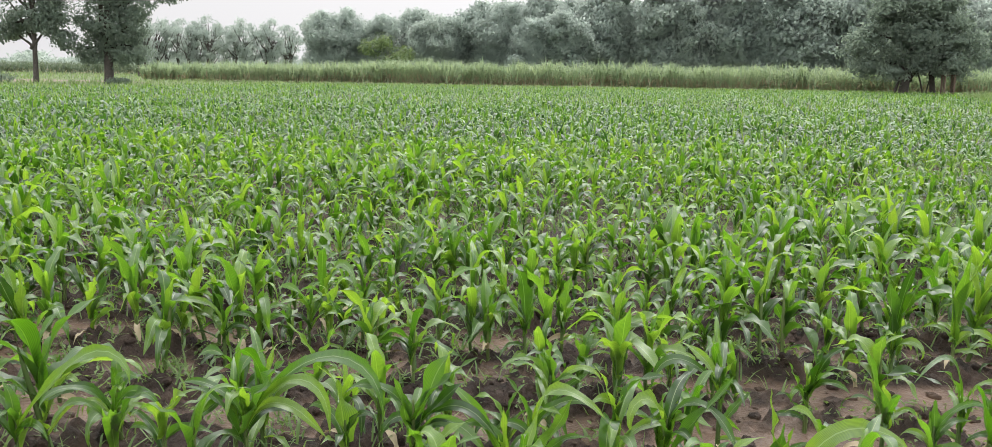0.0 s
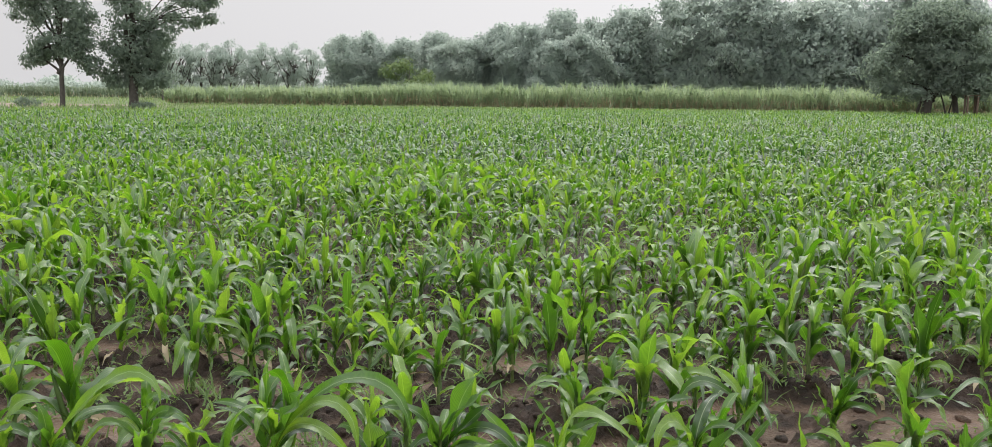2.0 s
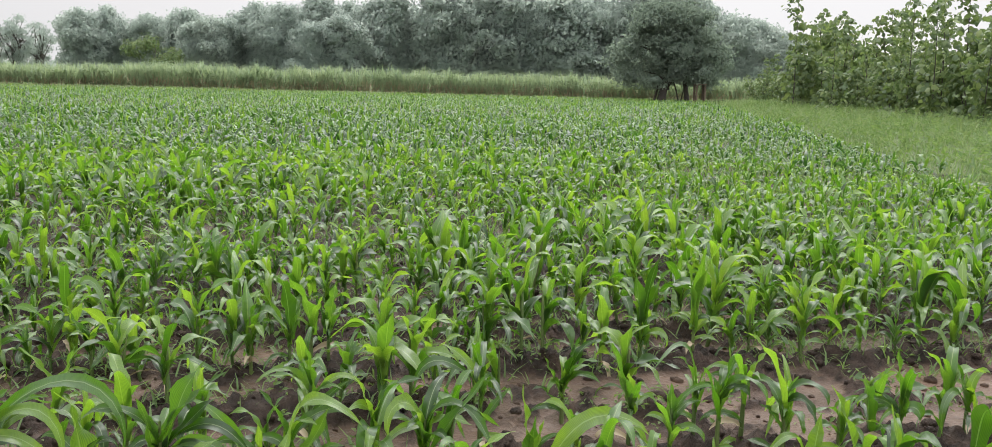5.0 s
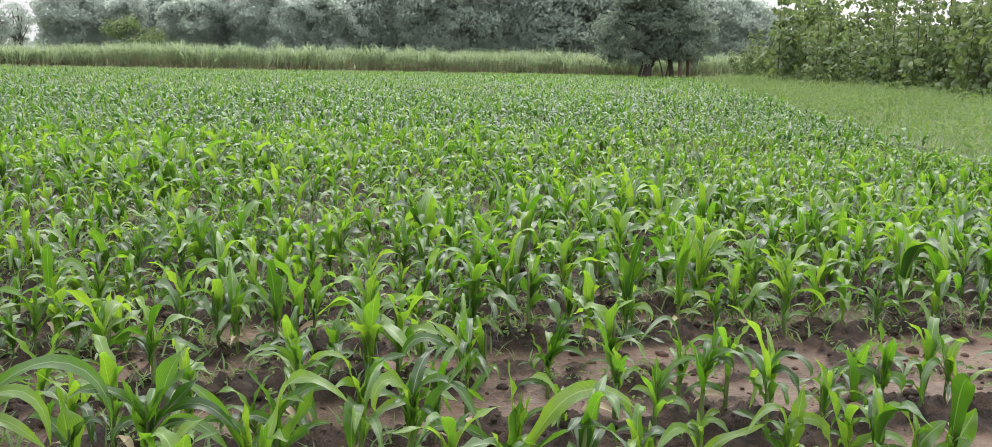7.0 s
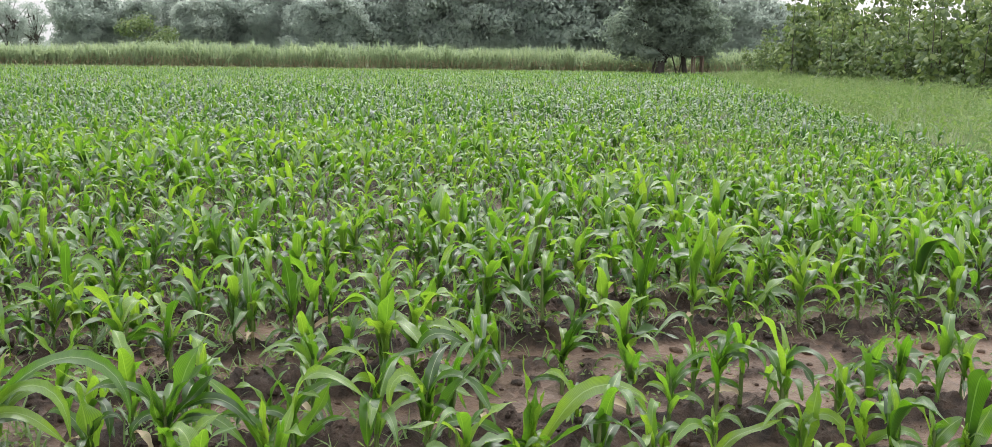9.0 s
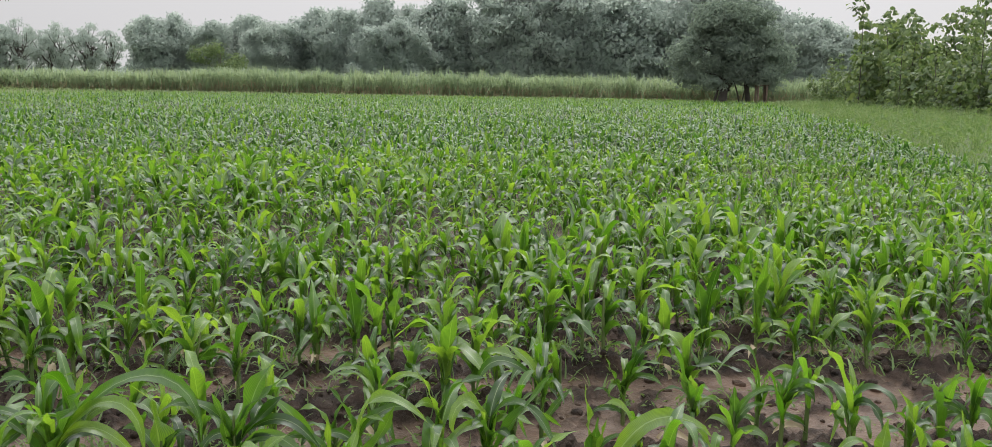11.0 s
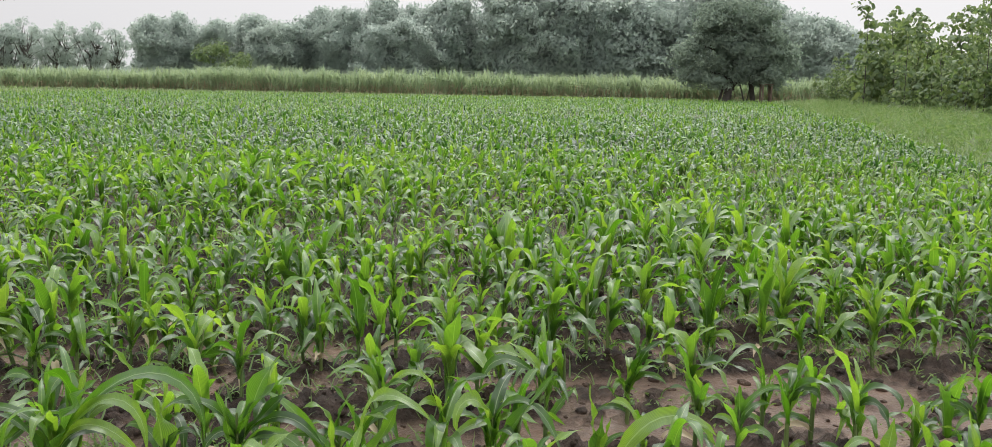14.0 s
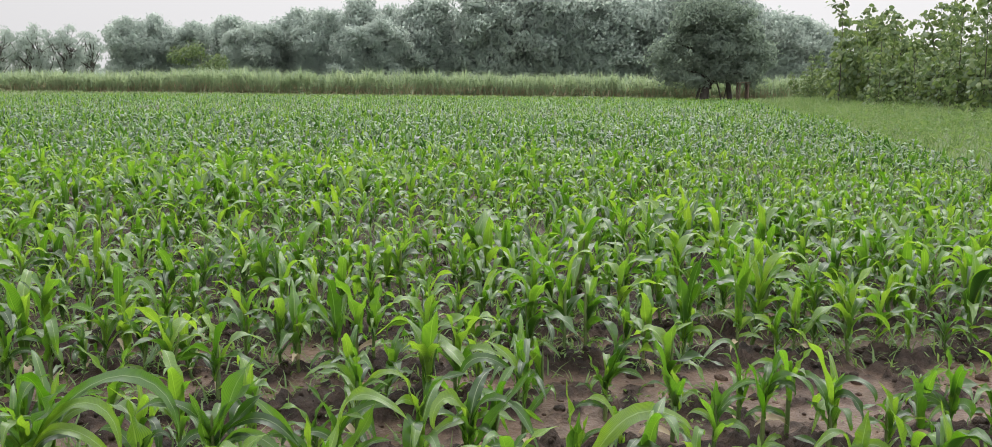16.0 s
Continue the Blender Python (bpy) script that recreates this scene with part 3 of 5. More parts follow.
marked_plant(0.75, 3.05, [(-144, 84, 0, 0.39, 0.081, 0.13, 0, 0.89), (-52, 77, 0, 0.33, 0.062, 0.08, 1, 0.45), (-7, 65, 128, 0.62, 0.095, 0.07, 0, 0.75), (-77, 80, 0, 0.3, 0.067, 0.11, 0, 0.75), (-62, 44, 98, 0.74, 0.076, 0.09, 0, 0.82), (-167, 43, 180, 0.51, 0.062, 0.12, 0, 0.86)])
marked_plant(1.27, 3.05, [(-153, 88, 0, 0.14, 0.06, 0.08, 1, 0.43), (-165, 67, 21, 0.37, 0.035, 0.08, 1, 0.61)])
marked_plant(1.47, 3.05, [(-138, 56, 96, 0.43, 0.061, 0.09, 1, 0.63), (-4, 72, 61, 0.34, 0.051, 0.03, 0, 0.37), (-30, 89, 102, 0.17, 0.036, 0.12, 1, 0.79)])
marked_plant(1.83, 3.05, [(-147, 89, 113, 0.55, 0.058, 0.04, 0, 0.52), (-12, 80, 0, 0.34, 0.08, 0.03, 0, 0.15), (-12, 86, 157, 0.31, 0.053, 0.13, 0, 0.43), (-167, 59, 5, 0.23, 0.058, 0.03, 1, 0.87)])
marked_plant(2.09, 3.05, [(-156, 64, 10, 0.52, 0.082, 0.05, 0, 0.79), (-77, 89, 206, 0.29, 0.071, 0.11, 1, 0.72), (-45, 48, 87, 0.27, 0.049, 0.06, 0, 0.72)])
marked_plant(2.40, 3.05, [(-12, 70, 22, 0.17, 0.075, 0.06, 0, 0.32), (-165, 73, 196, 0.45, 0.043, 0.05, 0, 0.74)])
marked_plant(2.55, 3.05, [(-123, 89, 107, 0.47, 0.123, 0.04, 0, 0.79), (-4, 66, 2, 0.22, 0.1, 0.03, 1, 0.34)])
marked_plant(-1.46, 3.05, [(-40, 67, 42, 0.33, 0.076, 0.21, 0, 0.59), (-4, 63, 80, 0.25, 0.038, 0.19, 1, 0.37), (-77, 87, 57, 0.41, 0.046, 0.2, 1, 0.18)])
marked_plant(-1.65, 3.05, [(-47, 49, 20, 0.5, 0.073, 0.2, 0, 0.62), (-31, 89, 92, 0.35, 0.062, 0.23, 0, 0.68), (-150, 68, 138, 0.32, 0.039, 0.23, 0, 0.61), (-70, 61, 38, 0.43, 0.057, 0.15, 1, 0.53), (-172, 68, 104, 0.31, 0.042, 0.3, 0, 0.46)])
marked_plant(-2.03, 3.05, [(-173, 88, 19, 0.24, 0.055, 0.18, 1, 0.69), (-9, 56, 195, 0.71, 0.071, 0.22, 0, 0.9), (-156, 67, 137, 0.4, 0.055, 0.17, 0, 0.55), (-24, 64, 1, 0.23, 0.055, 0.11, 0, 0.85)])
marked_plant(-2.23, 3.05, [(-25, 82, 74, 0.41, 0.073, 0.15, 0, 0.63), (-41, 65, 9, 0.26, 0.067, 0.13, 1, 0.15), (-174, 50, 98, 0.35, 0.045, 0.17, 0, 0.45)])
marked_plant(-2.60, 3.05, [(-40, 89, 81, 0.42, 0.071, 0.12, 0, 0.76), (-4, 71, 25, 0.39, 0.059, 0.07, 1, 0.29)])
marked_plant(0.66, 3.67, [(-144, 89, 27, 0.29, 0.044, 0.24, 1, 0.46), (-4, 63, 14, 0.22, 0.036, 0.1, 0, 0.41), (-176, 45, 130, 0.42, 0.055, 0.29, 0, 0.62), (-47, 78, 24, 0.2, 0.039, 0.16, 1, 0.86)])
marked_plant(1.08, 3.91, [(-57, 76, 17, 0.32, 0.072, 0.14, 0, 0.89), (-18, 71, 43, 0.29, 0.06, 0.18, 0, 0.86), (-63, 58, 50, 0.33, 0.042, 0.18, 0, 0.62), (-145, 60, 0, 0.29, 0.045, 0.12, 1, 0.77), (-131, 37, 19, 0.41, 0.033, 0.08, 0, 0.83)])
marked_plant(1.32, 3.64, [(-126, 89, 38, 0.21, 0.069, 0.15, 1, 0.71), (-124, 54, 0, 0.5, 0.069, 0.15, 0, 0.15), (-126, 50, 47, 0.45, 0.037, 0.18, 0, 0.8), (-103, 55, 24, 0.47, 0.034, 0.13, 1, 0.36)])
marked_plant(1.40, 3.35, [(-124, 69, 34, 0.5, 0.035, 0.14, 1, 0.18), (-113, 89, 2, 0.19, 0.041, 0.2, 0, 0.89), (-103, 54, 31, 0.54, 0.03, 0.11, 0, 0.17)])
marked_plant(1.58, 3.55, [(-143, 81, 57, 0.38, 0.037, 0.1, 1, 0.61), (-139, 89, 133, 0.54, 0.04, 0.12, 0, 0.62), (-77, 78, 0, 0.19, 0.035, 0.11, 1, 0.52)])
marked_plant(1.59, 3.32, [(-126, 53, 24, 0.47, 0.036, 0.17, 1, 0.68), (-44, 80, 40, 0.32, 0.038, 0.23, 1, 0.9), (-73, 65, 13, 0.18, 0.027, 0.2, 0, 0.61)])
marked_plant(1.74, 3.42, [(-120, 50, 33, 0.56, 0.037, 0.13, 1, 0.73), (-51, 72, 15, 0.24, 0.04, 0.19, 0, 0.56), (-52, 47, 117, 0.26, 0.045, 0.22, 0, 0.41), (-166, 67, 0, 0.26, 0.034, 0.16, 0, 0.7)])
marked_plant(1.86, 3.29, [(-134, 58, 34, 0.69, 0.05, 0.23, 1, 0.53), (-43, 77, 153, 0.23, 0.039, 0.24, 0, 0.39), (-162, 58, 15, 0.21, 0.039, 0.14, 0, 0.39)])
marked_plant(2.43, 3.36, [(-147, 75, 0, 0.31, 0.073, 0.19, 0, 0.68), (-114, 68, 64, 0.54, 0.046, 0.19, 1, 0.49), (-23, 89, 179, 0.19, 0.055, 0.16, 0, 0.48)])
marked_plant(2.38, 3.50, [(-127, 56, 33, 0.67, 0.068, 0.03, 0, 0.53), (-72, 84, 30, 0.27, 0.044, 0.12, 1, 0.62), (-104, 60, 25, 0.38, 0.04, 0.11, 0, 0.56)])
marked_plant(2.89, 3.55, [(-151, 61, 0, 0.3, 0.06, 0.09, 0, 0.57), (-146, 49, 172, 0.51, 0.043, 0.09, 0, 0.63), (-3, 89, 180, 0.25, 0.043, 0.11, 1, 0.84)])
marked_plant(-1.16, 4.01, [(-52, 57, 1, 0.41, 0.067, 0.07, 0, 0.6), (-139, 82, 25, 0.32, 0.04, 0.09, 1, 0.36), (-54, 50, 18, 0.29, 0.037, 0.05, 0, 0.75)])
marked_plant(-0.05, 3.53, [(-123, 89, 21, 0.22, 0.053, 0.22, 1, 0.78), (-157, 63, 90, 0.29, 0.037, 0.23, 0, 0.59), (-118, 67, 67, 0.26, 0.032, 0.26, 0, 0.59), (-9, 57, 15, 0.24, 0.032, 0.13, 0, 0.44)])
marked_plant(-0.21, 4.71, [(-152, 66, 0, 0.4, 0.052, 0.13, 1, 0.33), (-103, 89, 45, 0.43, 0.082, 0.16, 0, 0.64), (-50, 70, 0, 0.28, 0.048, 0.12, 0, 0.48)])
marked_plant(-0.10, 4.74, [(-110, 84, 40, 0.43, 0.09, 0.13, 0, 0.37), (-77, 64, 26, 0.41, 0.048, 0.1, 0, 0.46)])
marked_plant(-0.01, 4.75, [(-8, 83, 2, 0.3, 0.076, 0.14, 1, 0.22), (-60, 63, 126, 0.36, 0.055, 0.1, 0, 0.9), (-160, 77, 0, 0.28, 0.055, 0.09, 0, 0.56)])
marked_plant(0.29, 4.78, [(-149, 89, 0, 0.37, 0.084, 0.14, 0, 0.38), (-118, 52, 19, 0.48, 0.084, 0.08, 0, 0.39), (-45, 80, 184, 0.36, 0.077, 0.15, 1, 0.82), (-26, 82, 0, 0.3, 0.049, 0.13, 1, 0.3)])
marked_plant(0.55, 4.98, [(-77, 89, 65, 0.26, 0.094, 0.12, 0, 0.67), (-120, 54, 37, 0.26, 0.058, 0.11, 1, 0.8), (-35, 59, 115, 0.2, 0.058, 0.08, 0, 0.7)])
marked_plant(0.88, 4.95, [(-75, 82, 0, 0.26, 0.08, 0.08, 1, 0.54), (-116, 56, 42, 0.46, 0.073, 0.11, 0, 0.9), (-161, 53, 0, 0.16, 0.051, 0.03, 0, 0.23)])
marked_plant(-2.76, 4.26, [(-140, 82, 27, 0.39, 0.081, 0.22, 0, 0.9), (-44, 78, 0, 0.33, 0.066, 0.24, 1, 0.44), (-146, 74, 27, 0.49, 0.074, 0.21, 0, 0.73), (-28, 49, 69, 0.47, 0.055, 0.13, 0, 0.9), (-115, 78, 10, 0.22, 0.059, 0.15, 0, 0.88)])
marked_plant(-2.70, 4.81, [(-116, 83, 0, 0.25, 0.088, 0.13, 1, 0.79), (-19, 63, 1, 0.34, 0.088, 0.13, 0, 0.48), (-30, 85, 63, 0.35, 0.056, 0.04, 0, 0.21), (-54, 72, 40, 0.44, 0.064, 0.13, 1, 0.36)])
marked_plant(-3.55, 4.60, [(-58, 88, 29, 0.38, 0.117, 0.17, 1, 0.34), (-29, 54, 18, 0.71, 0.084, 0.11, 0, 0.49), (-69, 50, 91, 0.5, 0.084, 0.16, 0, 0.72)])
marked_plant(-1.63, 4.59, [(-39, 77, 0, 0.36, 0.085, 0.15, 1, 0.72), (-68, 85, 206, 0.57, 0.078, 0.12, 0, 0.65), (-119, 81, 39, 0.43, 0.057, 0.19, 0, 0.83)])
marked_plant(-1.77, 4.43, [(-118, 84, 56, 0.35, 0.062, 0.18, 0, 0.69), (-41, 65, 16, 0.31, 0.049, 0.18, 1, 0.58), (-162, 87, 98, 0.49, 0.049, 0.18, 0, 0.35)])
marked_plant(-1.46, 5.20, [(-77, 67, 89, 0.56, 0.078, 0.15, 0, 0.9), (-42, 73, 164, 0.61, 0.062, 0.15, 0, 0.67), (-51, 67, 42, 0.41, 0.07, 0.11, 1, 0.85)])
marked_plant(-1.19, 4.67, [(-150, 66, 0, 0.23, 0.049, 0.16, 1, 0.15), (-41, 69, 59, 0.4, 0.049, 0.15, 0, 0.48), (-170, 81, 22, 0.16, 0.049, 0.12, 0, 0.83)])
marked_plant(-1.12, 4.80, [(-152, 89, 16, 0.2, 0.072, 0.14, 1, 0.71), (-64, 39, 3, 0.47, 0.05, 0.1, 0, 0.81)])
marked_plant(1.70, 4.66, [(-132, 81, 20, 0.55, 0.082, 0.13, 0), (-40, 81, 36, 0.49, 0.083, 0.13, 1), (-83, 83, 20, 0.54, 0.067, 0.15, 0), (-41, 89, 195, 0.3, 0.046, 0.09, 0)])
marked_plant(2.05, 4.77, [(-145, 77, 20, 0.51, 0.07, 0.13, 0), (-68, 79, 20, 0.58, 0.079, 0.12, 1), (-89, 82, 20, 0.52, 0.063, 0.13, 1), (-11, 68, 166, 0.28, 0.048, 0.09, 0)])
marked_plant(2.60, 3.86, [(-151, 73, 20, 0.16, 0.064, 0.06, 0), (-14, 86, 93, 0.21, 0.047, 0.08, 1), (-12, 83, 137, 0.15, 0.043, 0.06, 0)])
marked_plant(-2.36, 3.88, [(-101, 88, 195, 0.44, 0.06, 0.05, 0), (-37, 81, 20, 0.24, 0.038, 0.06, 1), (-18, 86, 195, 0.22, 0.042, 0.05, 0)])
marked_plant(-2.65, 3.85, [(-131, 85, 20, 0.2, 0.072, 0.06, 0), (-31, 79, 20, 0.19, 0.036, 0.06, 1)])


# plants that stand out at the near edge of the field, row by row: x, y, height
SECOND = [(-3.35, 4.21, 0.5), (-2.99, 4.15, 0.42), (-2.75, 4.14, 0.55), (-2.65, 4.12, 0.6), (-1.98, 4.17, 0.5), (-1.73, 4.32, 0.52), (-1.19, 4.05, 0.5),
          (-1.42, 3.72, 0.4), (-0.07, 3.79, 0.42), (0.7, 3.66, 0.5), (1.1, 3.96, 0.5), (1.46, 4.11, 0.46), (1.5, 3.64, 0.36), (1.6, 3.55, 0.38), (1.68, 3.43, 0.38),
          (1.8, 3.41, 0.4), (1.98, 3.5, 0.46), (2.61, 3.88, 0.34), (2.43, 3.36, 0.46), (2.79, 3.57, 0.4)]
THIRD = [(-0.95, 4.66, 0.4), (-0.19, 4.72, 0.62), (-0.06, 4.7, 0.56), (0.04, 4.72, 0.52), (0.28, 4.58, 0.58), (0.17, 4.83, 0.46), (0.57, 5.07, 0.52),
         (1.04, 4.73, 0.5), (1.16, 4.73, 0.5), (1.7, 4.66, 0.68), (2.06, 4.79, 0.62), (2.28, 5.11, 0.62), (2.7, 4.72, 0.52), (2.93, 4.84, 0.46), (3.51, 4.82, 0.58),
         (3.81, 4.87, 0.5), (2.74, 5.4, 0.56), (-1.36, 4.77, 0.48)]


def vigour(x, y):
    """How tall the stand is from place to place, from 0.7 to 1.2."""
    a = noise.noise(Vector((x * 0.35, y * 0.35, 2.0)))
    b = noise.noise(Vector((x * 0.09, y * 0.09, 7.0)))
    v = 0.97 + 0.22 * a + 0.16 * b
    if 7.0 < y < 10.0 and -4.5 < x < 1.5:
        v *= 0.8
    if right_edge(y) - x < 5.5 and 9 < y < 30:
        v *= 0.82
    return v


rng = np.random.default_rng(11)
marked = np.array(marked_at)
near_spots = [s for s in SECOND + THIRD if np.min(np.hypot(marked[:, 0] - s[0], marked[:, 1] - s[1])) > 0.2]
mid_spots, wide_spots, far_spots = [], [], []
marked = np.array(marked_at + [s[:2] for s in near_spots])
k = -1
while True:
    row_y = ROW0 + ROW_GAP * k
    k += 1
    if row_y > 92:
        break
    reach = row_y * 0.87 + 1.0
    gap = 0.13 if row_y < 5 else 0.12 if row_y < 12 else 0.13 if row_y < 20 else (0.17 if row_y < 36 else 0.24)
    x = -reach + rng.uniform(0, gap)
    while x < reach:
        x += gap * rng.uniform(0.55, 1.5)
        y = row_y + rng.normal(0, 0.055)
        thin = 0.35 if 7.2 < y < 9.6 and -4.5 < x < 2.0 else 0.2 if 9.0 < y < 30 and right_edge(y) - x < 5.5 else 0.07 + 0.6 * max(0.0, noise.noise(Vector((x * 0.6, y * 1.1, 12.0)))) * (5.5 < y < 15)
        if rng.random() < thin or x > right_edge(y) - 0.1 + rng.normal(0, 0.25) or y > far_edge(x):
            continue
        h = 0.47 * vigour(x, y) * rng.uniform(0.72, 1.18)
        d = math.hypot(x, y)
        if y < 5.1 and -3.5 < x < 3.9:
            if np.min(np.hypot(marked[:, 0] - x, marked[:, 1] - y)) < 0.15 or rng.random() < (0.62 if y < 3.3 else 0.5 if y < 4.4 else 0.05):
                continue
            if x > 0.95 and 3.7 < y < 4.55:
                continue
            h *= 0.9
        if d < 6.6:
            near_spots.append((x, y, h))
        elif d < 17:
            mid_spots.append((x, y, h))
        elif d < 36:
            wide_spots.append((x, y, h))
        else:
            far_spots.append((x, y, h))

templates, used = [maize_plant(s) for s in range(18)], set()
for i, (x, y, h) in enumerate(near_spots):
    j = int(rng.integers(0, len(templates)))
    m = pose(x, y, lift(x, y) - 0.005, rng.normal(0, 3), rng.normal(0, 3), rng.uniform(0, 360)) @ Matrix.Scale(h / 0.52, 4)
    if j in used:
        p = copy_thing(templates[j], m)
    else:
        used.add(j)
        p = templates[j]
        p.matrix_basis = m
    size = "tall" if h > 0.54 else ("small" if h < 0.38 else "knee-high")
    tagged(p, size + " green maize plant with arching leaves in wet brown soil", "maize plant", "maize plants along the near rows")
for j, p in enumerate(templates):
    if j not in used:
        for o in (*p.children, p):
            bpy.data.objects.remove(o)


def stand(name, spots, leaves, seg, cross, label, seed):
    a = np.array(spots)
    return maize_stand(name, a[:, :2], a[:, 2], leaves, seg, cross, label, seed)


stand("maize_rows", mid_spots, 8, 7, 3, "rows of young green maize with glossy arching leaves", 3)
stand("maize_field", wide_spots, 7, 5, 2, "dense field of young green maize", 4)
stand("far_maize", far_spots, 4, 3, 2, "distant even stand of young green maize", 5)

# ---- weeds and clods between the rows ----
n = 4200
wx = rng.uniform(-5.5, 6, n)
wy = 3.2 + np.where(wx > 0.4, 1.2, 0.0) + 7.5 * rng.random(n) ** 0.9
per = 5
base = np.repeat(np.stack([wx, wy, np.array([lift(a, b) for a, b in zip(wx, wy)]) - 0.005], 1), per, 0) + np.random.default_rng(5).normal(0, 0.03, (n * per, 3)) * (1, 1, 0)
q = len(base)
v, f, u = ribbons(base, rng.uniform(0, 6.28, q), rng.uniform(0.5, 1.4, q), rng.uniform(0.3, 1.6, q), rng.uniform(0.05, 0.17, q), rng.uniform(0.006, 0.014, q), 2, 2, seed=9, shape="blade")
n = 2200
ey = 8 + 24 * rng.random(n) ** 1.3
ex = right_edge(ey) - 6.0 * rng.random(n) ** 1.4
eb = np.repeat(np.stack([ex, ey, np.array([lift(a, b) for a, b in zip(ex, ey)]) - 0.01], 1), 6, 0) + np.random.default_rng(6).normal(0, 0.06, (n * 6, 3)) * (1, 1, 0)
q = len(eb)
edge = ribbons(eb, rng.uniform(0, 6.28, q), rng.uniform(0.6, 1.4, q), rng.uniform(0.3, 1.6, q), rng.uniform(0.12, 0.32, q), rng.uniform(0.012, 0.024, q), 2, 2, seed=10, shape="blade")
v, f, u = join([(v, f, u), edge])
tagged(new("grass_weeds", mesh_of("grass_weeds", v, f, WEED, u)), "thin green grass weeds sprouting between the rows", "weeds", kind="stuff")

n = 900
wx = rng.uniform(-5.5, 6.0, n)
wy = 3.6 + 6.0 * rng.random(n)
c = np.repeat(np.stack([wx, wy, np.array([lift(a, b) for a, b in zip(wx, wy)])], 1), 12, 0)
o = rng.normal(0, 1, c.shape) * (0.045, 0.045, 0.022)
v, f, u = leaf_cards(c + o + (0, 0, 0.035), o * 8 + (0, 0, 0.4), 0.038, rng, 0.1, 0.45)
tagged(new("broadleaf_weeds", mesh_of("broadleaf_weeds", v, f, WEED, u, False)), "small broadleaf weeds spreading over the wet soil", "weeds", kind="stuff")

ico = bmesh.new()
bmesh.ops.create_icosphere(ico, subdivisions=1, radius=1.0)
iv, inf = np.array([tuple(a.co) for a in ico.verts]), np.array([[a.index for a in b.verts] for b in ico.faces])
ico.free()
chunks, at = [], 0
for i in range(6000):
    x, y = rng.uniform(-5, 5.5), 2.8 + 5.6 * rng.random()
    near_row = abs(((y - ROW0) / ROW_GAP + 0.5) % 1 - 0.5)
    if rng.random() < near_row * 1.0:
        continue
    r = 0.006 + 0.034 * rng.random() ** 3
    sc = r * rng.uniform(0.7, 1.4, 3) * (1, 1, 0.75)
    pts = iv * sc * rng.uniform(0.8, 1.15, (len(iv), 1))
    t = rng.uniform(0, 6.28)
    pts = pts @ np.array([[math.cos(t), -math.sin(t), 0], [math.sin(t), math.cos(t), 0], [0, 0, 1]]) + (x, y, lift(x, y) + 0.05 * r)
    chunks.append((pts, inf, np.zeros((len(pts), 2))))
v, f, u = join(chunks)
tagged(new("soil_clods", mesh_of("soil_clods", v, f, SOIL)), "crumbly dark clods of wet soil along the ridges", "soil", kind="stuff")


# ---- sugar cane ----
def cane_stand(name, xy, heights, label, seed, blades=11, dry=6, leaf=CANE):
    g = np.random.default_rng(seed)
    n = len(xy)
    out, dead = [], []
    for b in range(blades):
        zb = heights * g.uniform(0.05, 0.72, n)
        base = np.stack([xy[:, 0] + g.normal(0, 0.12, n), xy[:, 1] + g.normal(0, 0.12, n), zb], 1)
        ln = np.minimum(g.uniform(0.9, 1.9, n), (heights - zb) * 1.6 + 0.15)
        out.append(ribbons(base, g.uniform(0, 6.28, n), g.uniform(1.05, 1.5, n), g.uniform(0.3, 1.9, n), ln, g.uniform(0.07, 0.13, n), 2, 2, twist=0.6, shape="blade", seed=seed + b, power=2.0))
    for b in range(dry):
        base = np.stack([xy[:, 0] + g.normal(0, 0.14, n), xy[:, 1] + g.normal(0, 0.14, n), heights * g.uniform(0.0, 0.35, n)], 1)
        dead.append(ribbons(base, g.uniform(0, 6.28, n), g.uniform(0.7, 1.55, n), g.uniform(0.2, 2.2, n), heights * g.uniform(0.25, 0.5, n), g.uniform(0.05, 0.09, n), 2, 2, twist=0.8, shape="blade", seed=seed + 40 + b))
    v, f, u = join(out)
    v2, f2, u2 = join(dead)
    me = mesh_of(name, np.concatenate([v, v2]), np.concatenate([f, f2 + len(v)]), leaf, np.concatenate([u, u2]))
    me.materials.append(CANE_DRY)
    me.polygons.foreach_set("material_index", np.r_[np.zeros(len(f), np.int32), np.ones(len(f2), np.int32)])
    return tagged(new(name, me), label, "sugar cane", kind="stuff")


n = 2600
cx = rng.uniform(-47, 62, n)
cy = 97 + 0.02 * cx + 5.5 * rng.random(n) ** 1.4 + 1.2 * np.sin(cx * 0.13)
ch = np.interp(cx, (-47, -30, -17, 10, 62), (1.7, 1.95, 2.45, 2.5, 2.4)) * rng.uniform(0.82, 1.1, n) * (1 + 0.07 * np.sin(cx * 1.9) + 0.05 * np.sin(cx * 0.31 + 1) + 0.06 * np.sin(cx * 4.7 + 2))
cane_stand("sugarcane_field", np.stack([cx, cy], 1), ch, "tall pale green sugar cane with dry leaf trash at its foot", 31)
n = 620
cx = rng.uniform(-86, -60.6, n)
cy = 79.5 + 4 * rng.random(n)
cane_stand("sugarcane_block", np.stack([cx, cy], 1), rng.uniform(2.3, 3.7, n) * np.interp(cx, (-66, -60.6), (1, 0.7)), "block of tall dark green sugar cane beside the dirt track", 61, 22, 5, CANE_DEEP)
n = 1700
cx = rng.uniform(-135, -55, n)
cy = 160 + 6 * rng.random(n) + 0.15 * cx
